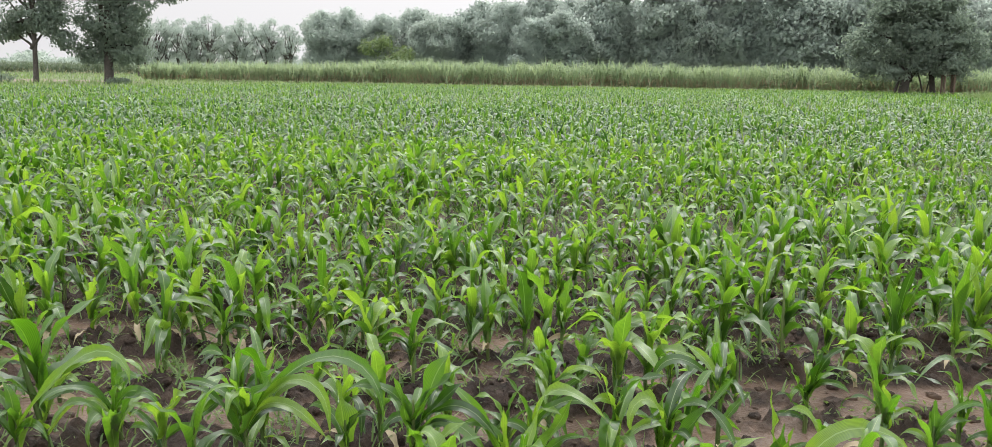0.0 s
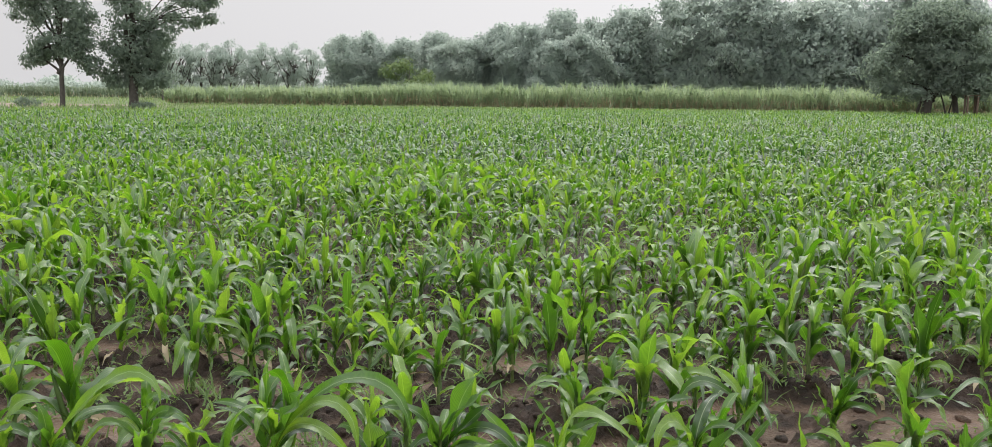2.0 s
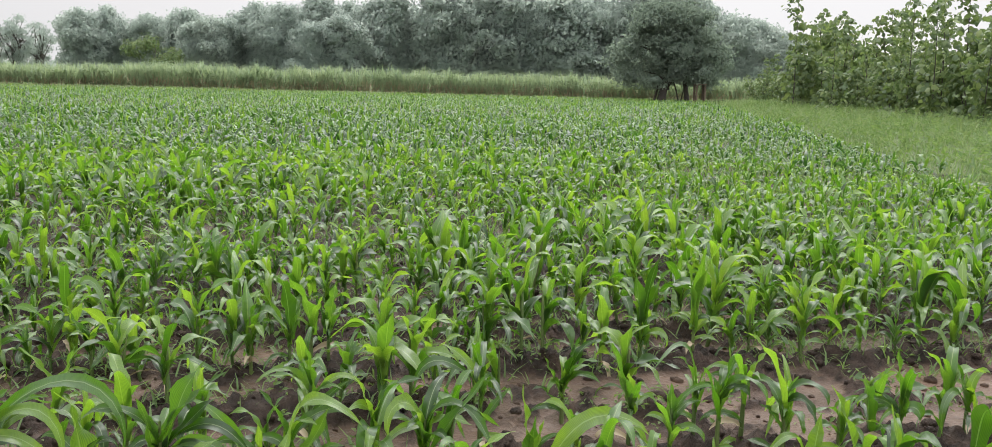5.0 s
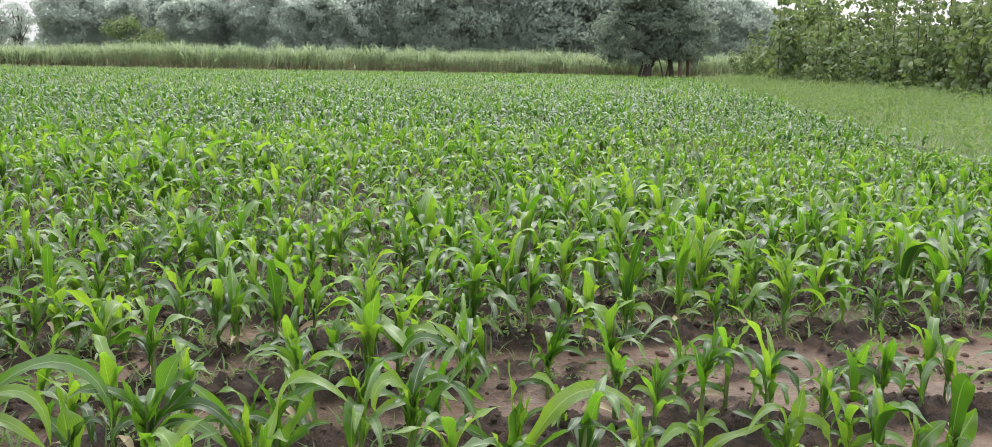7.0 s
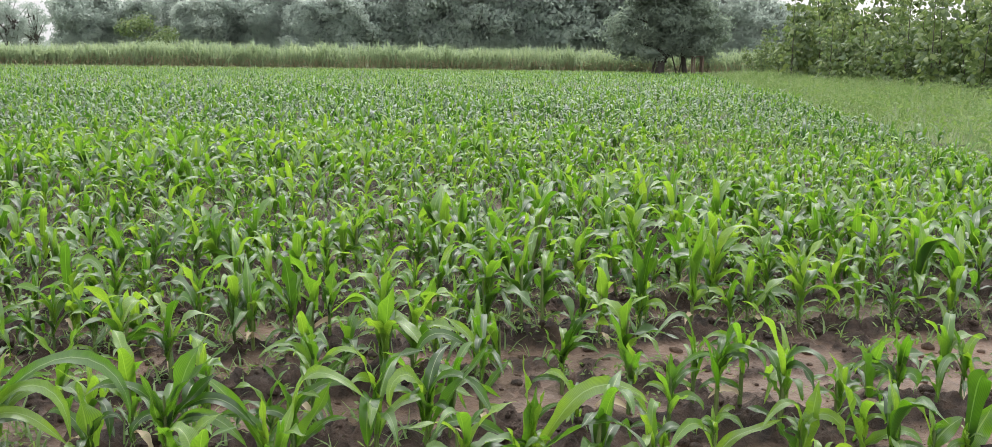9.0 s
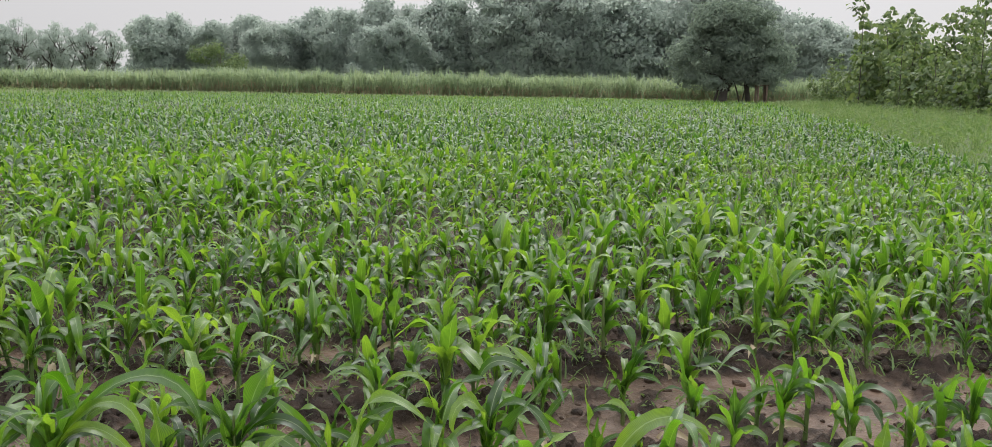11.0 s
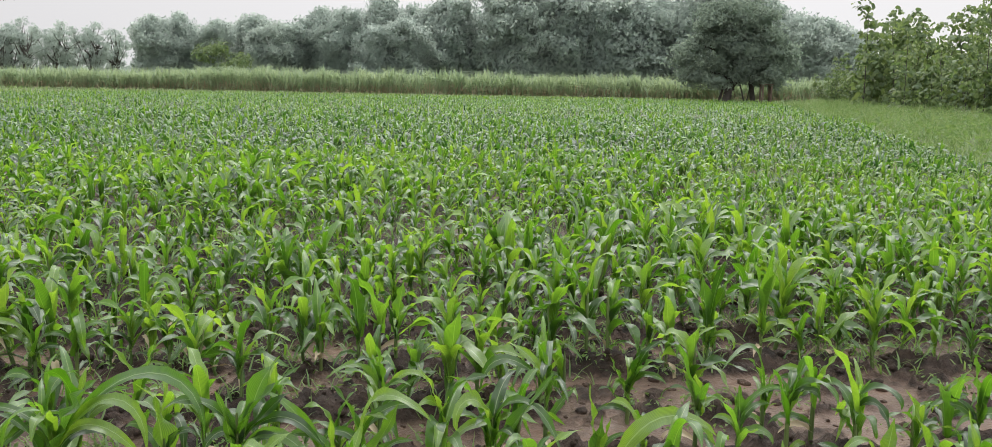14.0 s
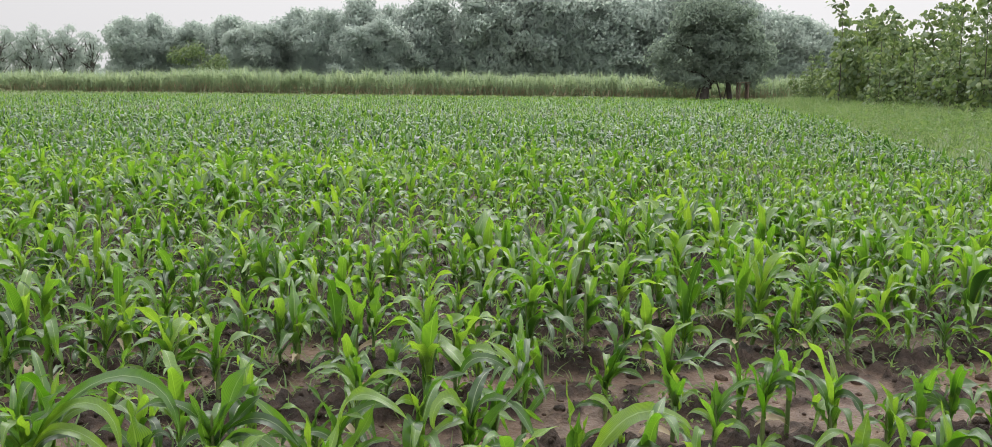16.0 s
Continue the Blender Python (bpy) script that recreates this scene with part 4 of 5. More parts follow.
cane_stand("far_sugarcane", np.stack([cx, cy], 1), rng.uniform(1.7, 2.1, n), "distant low strip of sugar cane beyond the track", 81, 6, 1, CANE_DEEP)


# ---- grass verge beside the maize, and the strips at its far side ----
def grass_patch(name, xy, tall, width, label, seed, seg=2):
    g = np.random.default_rng(seed)
    n = len(xy)
    base = np.stack([xy[:, 0], xy[:, 1], np.array([lift(a, b) for a, b in xy]) - 0.02], 1)
    v, f, u = ribbons(base, g.uniform(0, 6.28, n), g.uniform(1.0, 1.5, n), g.uniform(0.2, 1.5, n), tall, width, seg, 2, twist=0.5, shape="blade", seed=seed)
    return tagged(new(name, mesh_of(name, v, f, GRASS, u)), label, "grass", kind="stuff")


n = 40000
t = rng.random(n) ** 1.5
gy2 = 9 + 82 * t
off = rng.uniform(0, 1, n)
gx2 = right_edge(gy2) + 0.05 + off * np.interp(gy2, (9, 25, 60, 91), (13, 11.5, 9, 8))
hh = (0.26 + 0.16 * np.clip(off * 2.2, 0, 1) + 0.26 * np.clip((off - 0.5) * 3, 0, 1)) * rng.uniform(0.6, 1.3, n)
tuft = np.array([noise.noise(Vector((a * 1.1, b * 0.8, 3.0))) + 0.6 * noise.noise(Vector((a * 3.5, b * 2.5, 5.0))) for a, b in zip(gx2, gy2)])
hh = hh * np.clip(1 + 0.9 * tuft, 0.35, 2.2)
grass_patch("grass_verge", np.stack([gx2, gy2], 1), hh, 0.010 + 0.00035 * gy2, "tall pale green grass on the verge beside the maize", 15)
n = 16000
sx = rng.uniform(-52, 55, n)
sy = far_edge(sx) + 0.5 + rng.random(n) * (96 - far_edge(sx))
keep = ~((sx < -42) & ((rng.random(n) < 0.88) | (sy > 82)))
grass_patch("grass_strip", np.stack([sx, sy], 1)[keep], (rng.uniform(0.25, 0.6, n))[keep], np.full(keep.sum(), 0.045), "rough grass strip along the far side of the field", 16)


n = 9000
px = -115 + 76 * rng.random(n)
py = 62 + 100 * rng.random(n) ** 1.5
off_track = (np.abs(py - 87.0 + 0.07 * (px + 75)) > 3.4) & ((py > 90) | (px > -46) | (rng.random(n) < 0.12)) & (py > far_edge(px) + 1) & (np.hypot(px + 73, (py - 81.5) * 3) > 14)
grass_patch("rough_grass", np.stack([px, py], 1)[off_track], rng.uniform(0.25, 0.7, n)[off_track], np.full(off_track.sum(), 0.09), "rough yellow-green grass beside the dirt track", 18)
n = 3000
ty = 9 + 75 * rng.random(n) ** 1.5
tx = right_edge(ty) + 0.2 + rng.random(n) ** 0.7 * np.interp(ty, (9, 25, 60, 91), (13, 11, 8.5, 7.5))
spot = np.repeat(np.stack([tx, ty], 1), 8, 0) + rng.normal(0, 0.09, (n * 8, 2))
grass_patch("grass_tufts", spot, np.repeat(rng.uniform(0.35, 0.95, n), 8) * rng.uniform(0.6, 1.2, n * 8), 0.012 + 0.0005 * spot[:, 1], "taller grass tufts with arching blades on the verge", 17, 2)
n = 1500
vy = 10 + 60 * rng.random(n) ** 1.4
vx = right_edge(vy) + 0.3 + rng.random(n) * np.interp(vy, (9, 25, 60, 91), (12, 10, 8, 7))
c = np.stack([vx, vy, np.array([lift(a, b) for a, b in zip(vx, vy)])], 1)
c = np.repeat(c, 9, 0)
o = rng.normal(0, 1, c.shape) * (0.17, 0.17, 0.14)
c = c + o + (0, 0, 0.32)
v, f, u = leaf_cards(c, o * 5 + (0, 0, 0.3), 0.15, rng, 0.1, 0.45)
tagged(new("verge_weeds", mesh_of("verge_weeds", v, f, WEED, u, False)), "leafy green weeds among the verge grass", "weeds", kind="stuff")


# ---- trees ----
ball = bmesh.new()
bmesh.ops.create_icosphere(ball, subdivisions=2, radius=1.0)
LUMP = np.array([tuple(a.co) for a in ball.verts]), np.array([[a.index for a in b.verts] for b in ball.faces])
ball.free()


def tree(name, seed, trunk_pts, trunk_r, limbs, lobes, clumps, per, spread, leaf, mat, bark, droop=0.3, scatter=0.45, corners=4, stray=0.6, lift_up=0.55, hang=1.0):
    """A tapered trunk, limbs that reach into the lobes, and a crown of small leaves in clumps."""
    g = np.random.default_rng(seed)
    t = new(name)
    v, f, u = tube(trunk_pts, trunk_r, 10)
    part("trunk", mesh_of("trunk", v, f, bark), t)
    for pts, r0 in limbs:
        v, f, u = tube(pts, np.linspace(r0, r0 * 0.25, len(pts)), 6)
        part("limb", mesh_of("limb", v, f, bark), t)
    pts, out, cl = crown_points(lobes, clumps, per, spread, g, stray)
    v, f, u = leaf_cards(pts, out, leaf, g, droop, 0.6, scatter, corners, lift_up, hang)
    part("crown", mesh_of("crown", v, f, mat, u, False), t, "many small leaves in uneven clumps")
    return t


def inner_crown(t, lobes, share, mat, seed):
    """Rough lumps within the lobes, added to lighten the leaf gaps and hidden elsewhere."""
    g = np.random.default_rng(seed)
    chunks = []
    for lo in lobes:
        q = LUMP[0] * g.uniform(0.75, 1.15, (len(LUMP[0]), 1)) * np.array(lo[3:]) * share + np.array(lo[:3])
        chunks.append((q, LUMP[1], np.zeros((len(q), 2))))
    v, f, u = join(chunks)
    part("inner_crown", mesh_of("inner_crown", v, f, mat), t, "rough lumps added to lighten the gaps in the crown")


def limb_to(a, b, g, sag=0.5):
    """A crooked limb from a to b."""
    a, b = Vector(a), Vector(b)
    return [a.lerp(b, s) + Vector((g.normal(0, 0.12), g.normal(0, 0.12), sag * math.sin(s * 3.1))) for s in (0, 0.25, 0.5, 0.75, 1.0)]


def belt_tree(seed):
    """A ten-metre roadside tree of uneven outline."""
    g = np.random.default_rng(seed)
    top, wide = 10.0, g.uniform(2.2, 3.2)
    lobes = []
    for i in range(int(g.integers(17, 22))):
        z = 9.0 - 7.6 * g.random() ** 1.3
        r = wide * math.sqrt(max(0.2, 1 - ((z - 4.6) / 5.4) ** 2))
        a = g.uniform(0, 6.28)
        q = r * g.uniform(0.6, 1.0)
        lobes.append((q * math.cos(a), q * math.sin(a), z, g.uniform(0.5, 1.0), g.uniform(0.5, 1.0), g.uniform(0.6, 1.2)))
    lobes.append((g.normal(0, 0.5), g.normal(0, 0.5), 9.2, 0.7, 0.7, 0.9))
    lobes.append((0, 0, 2.6, wide * 0.85, wide * 0.85, 1.6))
    lobes.append((0.2, 0, 5.0, wide * 0.92, wide * 0.92, 4.1))
    limbs = [(limb_to((0, 0, g.uniform(2.0, 4.5)), lo[:3], g, 0.3), 0.1) for lo in lobes[:8]]
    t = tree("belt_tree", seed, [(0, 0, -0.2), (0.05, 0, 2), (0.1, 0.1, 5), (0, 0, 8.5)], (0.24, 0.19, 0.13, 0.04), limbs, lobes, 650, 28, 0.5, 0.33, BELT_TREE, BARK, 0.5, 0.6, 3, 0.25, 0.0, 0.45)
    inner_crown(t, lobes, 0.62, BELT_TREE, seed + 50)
    return t


BELT = [(-15.3, 3.3, 128), (-13.6, 3.5, 130), (-11.7, 3.2, 127), (-9.6, 3.6, 131), (-8.7, 3.3, 124), (-7.8, 3.3, 126), (-5.6, 4.6, 128), (-4.5, 4.3, 124), (-3.6, 4.5, 132), (-1.6, 5.0, 127),
        (0.2, 5.3, 130), (2.2, 5.9, 127), (4.0, 4.7, 131), (5.8, 6.1, 126), (7.8, 6.0, 130), (9.6, 6.4, 127), (11.5, 6.0, 131), (13.3, 6.3, 127), (15.2, 6.2, 131),
        (17.2, 6.5, 128), (19.2, 6.1, 132), (21.0, 5.7, 127), (22.6, 5.4, 129), (24.0, 4.8, 126), (25.2, 4.3, 128), (26.5, 3.4, 127)]
kinds = [belt_tree(200 + i) for i in range(6)]
first = set()


def stand_tree(i, az, top, dist, label, group):
    """One of the belt's trees by its bearing, the angle of its top and its distance."""
    h = 1.55 + dist * math.tan(radians(top)) * 1.02
    m = pose(dist * math.sin(radians(az)), dist * math.cos(radians(az)), 0, 0, 0, rng.uniform(0, 360)) @ Matrix.Diagonal((h / 10 * rng.uniform(0.85, 1.2), h / 10 * rng.uniform(0.85, 1.2), h / 10, 1))
    if i in first:
        t = copy_thing(kinds[i], m)
    else:
        first.add(i)
        t = kinds[i]
        t.matrix_basis = m
    return tagged(t, label, "tree", group)


for i, (az, top, dist) in enumerate(BELT):
    stand_tree(i % 6, az, top, dist, "dense grey-green tree in the belt behind the sugar cane", "tree belt behind the sugar cane")
for i in range(12):
    az = -15.2 + 41.5 * (i + 0.5) / 12 + rng.normal(0, 0.4)
    top = float(np.interp(az, [b[0] for b in BELT], [b[1] for b in BELT])) * rng.uniform(0.72, 0.98)
    stand_tree(int(rng.integers(0, 6)), az, top, rng.uniform(118, 136), "grey-green tree crowded among the belt", "tree belt behind the sugar cane")


g = np.random.default_rng(79)
lobes = [(g.normal(0, 1.2), g.normal(0, 1.2), z, 1.3, 1.3, 1.0) for z in (1.6, 2.4, 3.2, 4.0, 4.6)]
t = tree("round_bush", 404, [(0, 0, -0.2), (0.1, 0, 1.5), (0, 0.1, 4.2)], (0.14, 0.1, 0.03), [(limb_to((0, 0, 1.0), lo[:3], g, 0.2), 0.06) for lo in lobes], lobes, 200, 14, 0.36, 0.3, TEAK, BARK)
t.matrix_basis = pose(-23.4, 116.0, 0) @ Matrix.Scale(1.1, 4)
tagged(t, "paler yellow-green bushy tree in front of the belt", "tree")


def airy_tree(seed):
    """A slim tree with an open crown through which the sky shows."""
    g = np.random.default_rng(seed)
    lobes = []
    for i in range(24):
        z = g.uniform(2.6, 9.4)
        w = 1.9 * (1.15 - abs(z - 7.0) / 6.5)
        lobes.append((g.normal(0, w * 0.7), g.normal(0, w * 0.7), z, g.uniform(0.5, 1.0), g.uniform(0.5, 1.0), g.uniform(0.5, 1.0)))
    limbs = [(limb_to((0, 0, g.uniform(2.0, 6)), lo[:3], g, 0.2), 0.1) for lo in lobes]
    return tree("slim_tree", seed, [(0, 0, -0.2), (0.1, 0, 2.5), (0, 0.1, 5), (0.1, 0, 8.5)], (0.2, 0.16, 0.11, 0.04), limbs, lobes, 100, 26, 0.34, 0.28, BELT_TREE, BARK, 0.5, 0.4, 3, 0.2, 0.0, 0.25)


slim, slim_used = [airy_tree(300 + i) for i in range(3)], set()
for i in range(17):
    az = -26.2 + 0.56 * i + rng.normal(0, 0.1)
    dist = 150 + rng.uniform(-6, 6)
    h = 1.55 + 150 * math.tan(radians(3.2 - 0.02 * i + rng.uniform(-0.25, 0.1)))
    m = pose(dist * math.sin(radians(az)), dist * math.cos(radians(az)), 0, 0, 0, rng.uniform(0, 360)) @ Matrix.Scale(h / 10, 4)
    j = i % 3
    if j in slim_used:
        t = copy_thing(slim[j], m)
    else:
        slim_used.add(j)
        t = slim[j]
        t.matrix_basis = m
    tagged(t, "slim grey-green tree with an open airy crown", "tree", "row of slim trees beyond the cane")

# low woods on the horizon
n = 1500
az, dist = np.radians(rng.uniform(-44, -14, n)), rng.uniform(330, 400, n)
top = 2.6 + 4.2 * np.array([max(0.0, noise.noise(Vector((a * 30, 1.0, 5.0))) + 0.25) for a in az])
c = np.stack([dist * np.sin(az), dist * np.cos(az), top * rng.uniform(0.1, 1.0, n)], 1)
c = np.repeat(c, 16, 0) + rng.normal(0, 1, (n * 16, 3)) * (1.4, 1.4, 0.45)
v, f, u = leaf_cards(c, rng.normal(0, 1, c.shape), 1.2, rng, 0.1)
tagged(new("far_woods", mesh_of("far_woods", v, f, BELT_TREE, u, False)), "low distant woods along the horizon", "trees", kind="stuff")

# the two broad trees at the corner of the field
g = np.random.default_rng(77)
lobes = [(-0.3, 0, 5.2, 2.3, 1.9, 1.3), (-1.9, 0.3, 4.4, 1.1, 1.1, 0.7), (1.7, -0.2, 4.5, 1.6, 1.4, 0.9), (-2.7, 0.2, 7.6, 1.5, 1.4, 1.0), (0.0, 0.4, 7.6, 2.2, 2.0, 1.4),
         (-1.5, -0.3, 9.4, 1.9, 1.7, 1.2), (1.7, 0.1, 7.4, 1.5, 1.4, 1.5), (0.6, 0, 10.4, 2.0, 1.8, 1.4), (-0.6, 0, 12.0, 1.4, 1.4, 1.0), (2.6, 0.2, 3.4, 1.2, 1.0, 1.0), (-2.6, 0.2, 3.9, 0.9, 0.9, 0.6), (-3.0, 0, 9.0, 1.3, 1.2, 0.9), (2.0, 0, 5.6, 1.4, 1.3, 1.0)]
limbs = [(limb_to((0.05, 0, 2.2 + 0.3 * i), lo[:3], g, 0.3), 0.14) for i, lo in enumerate(lobes)]
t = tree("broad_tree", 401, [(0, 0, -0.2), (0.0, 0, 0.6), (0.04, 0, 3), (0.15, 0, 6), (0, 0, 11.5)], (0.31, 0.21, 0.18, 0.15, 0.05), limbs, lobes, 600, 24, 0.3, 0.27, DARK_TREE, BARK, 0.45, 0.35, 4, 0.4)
t.location = (-43.9, 71.8, 0)
tagged(t, "tall dark green broadleaf tree with a straight bare trunk", "tree", "two trees at the field corner")
lobes = [(-0.1, 0, 5.0, 2.3, 2.0, 1.5), (0.9, 0.2, 4.2, 2.0, 1.7, 1.5), (-1.6, 0, 2.9, 1.2, 1.2, 1.2), (2.4, 0, 3.1, 1.3, 1.1, 1.4), (2.6, 0, 5.2, 1.3, 1.2, 1.3), (-1.6, 0, 5.6, 1.2, 1.2, 1.3), (0.2, 0.3, 2.9, 1.4, 1.2, 0.9), (0.4, 0, 7.6, 2.4, 2.1, 1.6), (1.8, 0.2, 6.4, 1.5, 1.3, 1.3),
         (-0.8, 0.2, 9.8, 2.0, 1.8, 1.6), (0.7, 0, 11.8, 1.8, 1.6, 1.3), (4.7, 0.1, 9.3, 1.4, 1.0, 0.8), (6.3, 0, 8.6, 1.2, 0.9, 0.7), (4.8, 0, 10.9, 1.5, 1.1, 0.9), (6.8, 0, 10.2, 1.1, 0.8, 0.7), (7.2, 0, 9.2, 0.7, 0.7, 0.6), (3.8, 0.1, 7.9, 1.1, 0.9, 0.8), (5.3, 0, 7.3, 1.0, 0.8, 0.6), (6.5, 0, 7.5, 0.9, 0.8, 0.6), (3.4, 0, 6.6, 0.8, 0.8, 0.7), (-1.2, 0.1, 2.2, 1.4, 1.2, 0.8), (1.9, -0.2, 2.2, 1.4, 1.2, 0.8), (0.3, 0.7, 2.4, 1.3, 1.0, 0.7)]
limbs = [(limb_to((0, 0, 2.0 + 0.28 * i), lo[:3], g, 0.3), 0.16 if lo[0] < 3 else 0.08) for i, lo in enumerate(lobes)]
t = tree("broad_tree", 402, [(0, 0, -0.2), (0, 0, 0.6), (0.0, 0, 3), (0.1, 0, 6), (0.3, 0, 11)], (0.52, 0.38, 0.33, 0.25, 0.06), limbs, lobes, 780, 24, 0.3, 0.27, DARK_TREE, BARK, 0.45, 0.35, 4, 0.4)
t.location = (-38.9, 74.2, 0)
tagged(t, "dark green broadleaf tree with low skirts and a long side limb", "tree", "two trees at the field corner")

# the round tree by the far verge
g = np.random.default_rng(78)
lobes = [(g.uniform(-3.5, 3.5), g.uniform(-2.7, 2.7), z, g.uniform(0.8, 1.5), g.uniform(0.8, 1.5), g.uniform(0.6, 1.1)) for z in np.linspace(2.4, 8.2, 26)]
lobes += [(0, 0, 9.0, 2.4, 2.2, 1.6), (-1.8, 0, 8.2, 1.7, 1.6, 1.4), (2.0, 0, 8.0, 1.8, 1.6, 1.4), (-4.0, 0, 4.4, 1.5, 1.4, 1.6), (4.1, 0, 4.6, 1.4, 1.4, 1.7), (0, 0, 5.2, 3.2, 2.6, 2.2), (-3.3, 0, 2.4, 1.3, 1.2, 1.0), (-1.6, -1.2, 2.2, 1.2, 1.1, 0.8), (3.2, -0.6, 2.4, 1.2, 1.1, 1.0), (2.6, 1.2, 2.3, 1.2, 1.1, 0.8), (-0.2, 1.6, 2.3, 1.5, 1.1, 0.8)]
limbs = [(limb_to((0, 0, 1.4 + 0.2 * i), lo[:3], g, 0.3), 0.15) for i, lo in enumerate(lobes[:16])]
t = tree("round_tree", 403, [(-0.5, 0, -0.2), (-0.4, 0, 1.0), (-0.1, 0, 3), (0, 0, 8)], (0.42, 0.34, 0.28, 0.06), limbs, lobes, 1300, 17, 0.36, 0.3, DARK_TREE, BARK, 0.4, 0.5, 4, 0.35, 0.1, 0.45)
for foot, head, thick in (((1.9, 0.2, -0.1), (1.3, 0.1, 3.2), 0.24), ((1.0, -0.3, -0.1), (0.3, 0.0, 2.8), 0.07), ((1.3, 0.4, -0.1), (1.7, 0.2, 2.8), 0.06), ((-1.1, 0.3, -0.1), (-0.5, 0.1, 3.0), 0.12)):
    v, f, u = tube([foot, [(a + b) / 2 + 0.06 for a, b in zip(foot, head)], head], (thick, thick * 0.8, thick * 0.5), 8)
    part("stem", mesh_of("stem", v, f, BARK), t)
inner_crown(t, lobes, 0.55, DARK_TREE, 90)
t.matrix_basis = pose(30.6, 85.5, 0) @ Matrix.Diagonal((1.17, 1.1, 1.0, 1))
tagged(t, "round dark green tree with several stems and a dense dome", "tree")


# ---- the wooden platform under the round tree ----
def box_mesh(name, sx, sy, sz, material, bevel=0.015):
    b = bmesh.new()
    bmesh.ops.create_cube(b, size=1.0)
    bmesh.ops.scale(b, vec=(sx, sy, sz), verts=b.verts)
    bmesh.ops.bevel(b, geom=list(b.edges), offset=bevel, segments=1, affect="EDGES")
    me = bpy.data.meshes.new(name)
    b.to_mesh(me)
    b.free()
    me.materials.append(material)
    return me


rack = new("wooden_platform")
for sx in (-0.42, 0.42):
    for sy in (-0.3, 0.3):
        part("post", box_mesh("post", 0.15, 0.14, 1.95, PLANK), rack).location = (sx, sy, 0.95)
for i in range(4):
    part("plank", box_mesh("plank", 1.15, 0.21, 0.07, PLANK), rack).location = (0, -0.33 + 0.22 * i, 1.95)
part("side_board", box_mesh("side_board", 0.06, 0.6, 1.3, PLANK), rack).location = (0.47, 0, 1.1)
rack.location = (33.1, 83.4, 0)
tagged(rack, "weathered brown wooden platform under the round tree", "platform")


# ---- young teak along the verge ----
def teak_leaf_cloud(centres, out, size, g):
    """Large drooping oval leaves, bowed along their length."""
    n = len(centres)
    nr = out * (0.8, 0.8, 0.3) + g.normal(0, 0.4, (n, 3)) + (0, 0, 0.6)
    nr /= np.linalg.norm(nr, axis=1, keepdims=True)
    d = out + g.normal(0, 0.6, (n, 3))
    d[:, 2] -= g.uniform(0.2, 1.2, n)
    d -= nr * (d * nr).sum(1, keepdims=True)
    d /= np.linalg.norm(d, axis=1, keepdims=True)
    sd = np.cross(d, nr)
    L = (size * g.uniform(0.55, 1.3, n))[:, None]
    cols = []
    for s, w, dz in ((0, 0.14, 0), (0.33, 0.36, 0.05), (0.72, 0.3, 0.03), (1.0, 0.06, -0.1)):
        c = centres + d * L * (s - 0.3) + nr * L * dz
        tilt = g.normal(0, 0.12, (n, 1))
        cols += [c - sd * L * w + nr * L * w * tilt, c + sd * L * w - nr * L * w * tilt]
    v = np.stack(cols, 1).reshape(-1, 3)
    a = np.arange(n) * 8
    f = np.concatenate([np.stack([a + r, a + r + 1, a + r + 3, a + r + 2], 1) for r in (0, 2, 4)])
    return v, f, np.zeros((len(v), 2))


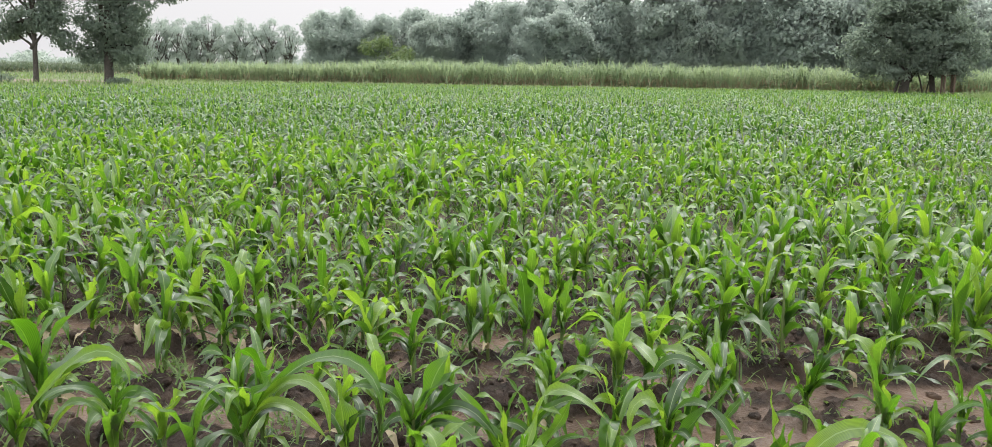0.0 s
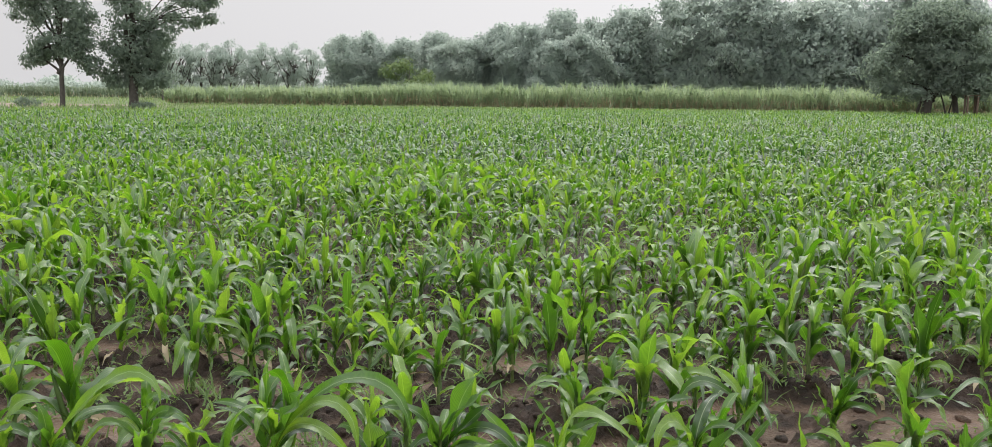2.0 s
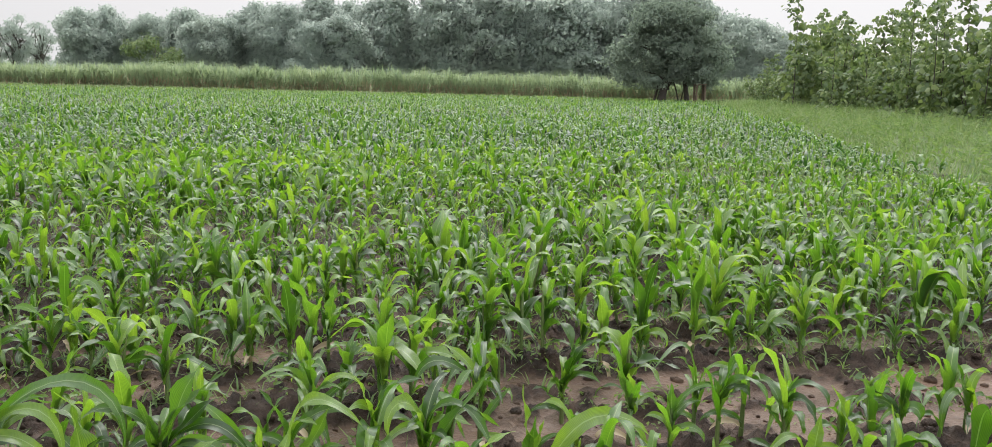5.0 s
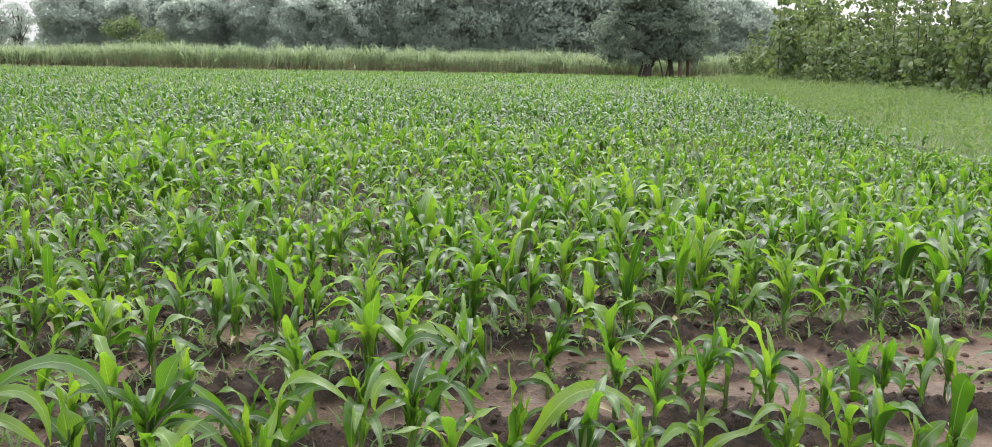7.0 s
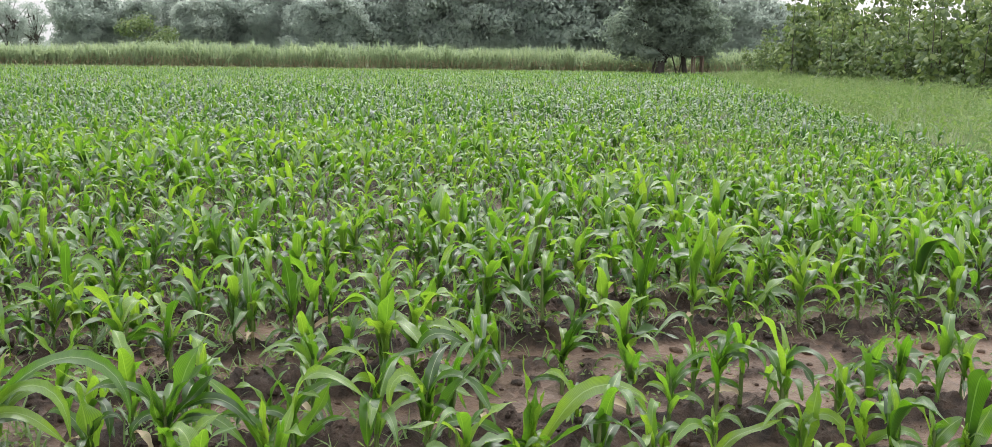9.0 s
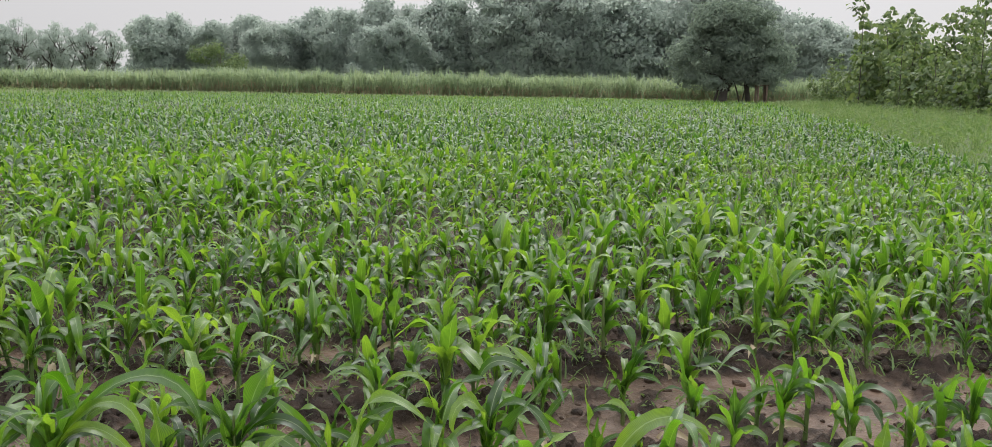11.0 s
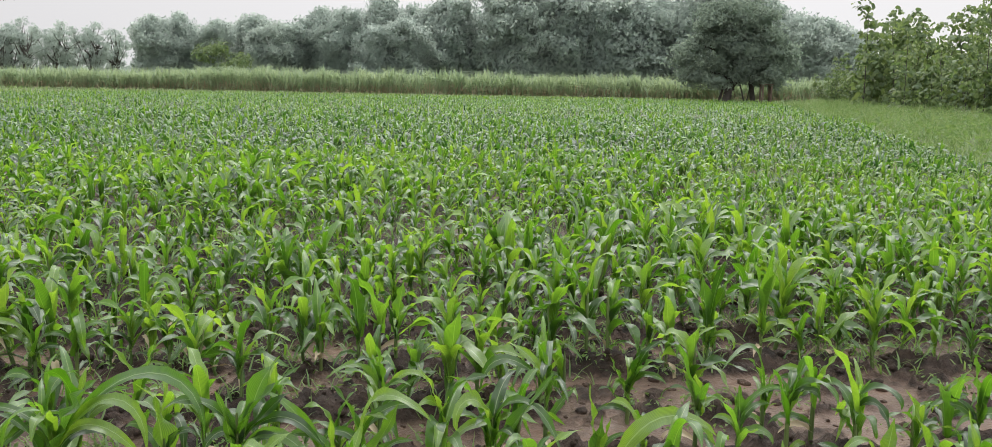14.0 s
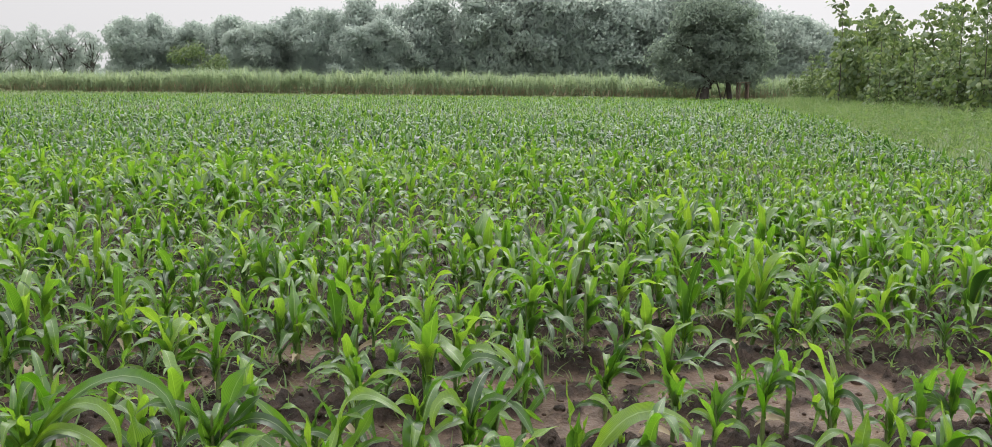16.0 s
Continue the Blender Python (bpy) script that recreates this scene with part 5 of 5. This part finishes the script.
def teak(seed, tall=5.0):
    """A clump of young teak: several slim stems with whorls of drooping leaves, tufts at their tips and suckers at the foot."""
    g = np.random.default_rng(seed)
    t = new("teak_sapling")
    cs, outs = [], []
    for i in range(int(g.integers(5, 8))):
        x, y, top = g.normal(0, 0.85), g.normal(0, 0.65), tall * (g.uniform(0.9, 1.1) if i == 0 else g.uniform(0.4, 0.92))
        bow = g.normal(0, 0.5, 2)
        pts = [(x + bow[0] * s * s, y + bow[1] * s * s, top * s - 0.1) for s in (0, 0.3, 0.6, 0.85, 1.0)]
        v, f, u = tube(pts, (0.034, 0.027, 0.02, 0.014, 0.008), 6)
        part("stem", mesh_of("stem", v, f, BARK), t)
        z = 0.5
        while z < top + 0.1:
            s = z / top
            wide = g.uniform(0.45, 1.05) * (1.05 - 0.35 * s)
            for k in range(int(g.integers(3, 6))):
                a0, r0 = g.uniform(0, 6.28), wide * g.uniform(0.4, 1.0)
                hx, hy = x + bow[0] * s * s + r0 * math.cos(a0), y + bow[1] * s * s + r0 * math.sin(a0)
                for j in range(6):
                    a, r = g.uniform(0, 6.28), g.uniform(0.05, 0.3)
                    cs.append((hx + r * math.cos(a), hy + r * math.sin(a), z + g.normal(0, 0.1)))
                    outs.append((math.cos(a), math.sin(a), 0.2))
            z += g.uniform(0.34, 0.56)
        if i < 2:
            up = g.uniform(0.35, 0.65)
            v, f, u = tube([(x + bow[0], y + bow[1], top - 0.15), (x + bow[0] * 1.1, y + bow[1] * 1.1, top + up)], (0.012, 0.008), 5)
            part("stem", mesh_of("stem", v, f, BARK), t)
            for j in range(26):
                a, r = g.uniform(0, 6.28), g.uniform(0.08, 0.42)
                cs.append((x + bow[0] * 1.1 + r * math.cos(a), y + bow[1] * 1.1 + r * math.sin(a), top + up - 0.5 * r + g.normal(0, 0.09)))
                outs.append((math.cos(a), math.sin(a), 0.2))
    for k in range(46):
        a0, r0, z0 = g.uniform(0, 6.28), g.uniform(0.5, 1.6), g.uniform(0.15, 1.0) ** 1.3 * tall * 0.55
        for j in range(10):
            a, r = g.uniform(0, 6.28), g.uniform(0.05, 0.33)
            cs.append((1.1 * r0 * math.cos(a0) + r * math.cos(a), 0.8 * r0 * math.sin(a0) + r * math.sin(a), max(0.1, z0 + g.normal(0, 0.12))))
            outs.append((math.cos(a), math.sin(a), 0.1))
    v, f, u = teak_leaf_cloud(np.array(cs), np.array(outs), 0.26, g)
    part("foliage", mesh_of("foliage", v, f, TEAK, u), t, "large drooping oval leaves")
    return t


teaks, teak_used = [teak(500 + i) for i in range(6)], set()
for i in range(40):
    row = i % 2
    y = 22 + (i // 2) * 3.0 + rng.normal(0, 0.5)
    x = 20.6 + 0.3 * (y - 22) + row * 2.3 + rng.normal(0, 0.35)
    s = rng.uniform(0.9, 1.06) * (1.04 if row else 0.9) * float(np.interp(y, (22, 34, 41, 45, 48, 51, 55, 58, 67, 75, 84), (1.0, 1.0, 1.05, 1.15, 1.1, 0.92, 1.3, 1.12, 1.05, 0.82, 0.6)))
    m = pose(x, y, 0.25, 0, 0, rng.uniform(0, 360)) @ Matrix.Scale(s, 4)
    j = int(rng.integers(0, 6))
    if j in teak_used:
        t = copy_thing(teaks[j], m)
    else:
        teak_used.add(j)
        t = teaks[j]
        t.matrix_basis = m
    tagged(t, "leafy young teak with large green leaves behind the grass", "teak", "young teak along the verge")

# low scrub at the foot of the corner trees
def scrub(x, y, wide, tall, seed):
    g = np.random.default_rng(seed)
    s = new("scrub_bush")
    pts, out, c = crown_points([(0, 0, tall * 0.45, wide, wide * 0.7, tall * 0.55)], 60, 12, 0.16, g)
    v, f, u = leaf_cards(pts, out, 0.16, g)
    part("foliage", mesh_of("foliage", v, f, DARK_TREE, u, False), s)
    v, f, u = tube([(0, 0, -0.05), (0.05, 0, tall * 0.3), (0.0, 0.05, tall * 0.7)], (0.05, 0.04, 0.02), 6)
    part("stem", mesh_of("stem", v, f, BARK), s)
    s.location = (x, y, 0)
    return tagged(s, "low dark scrub at the foot of the trees", "bush", "scrub by the corner trees")


scrub(-46.4, 71.0, 1.2, 0.95, 1)
scrub(-37.6, 73.2, 1.0, 0.55, 4)
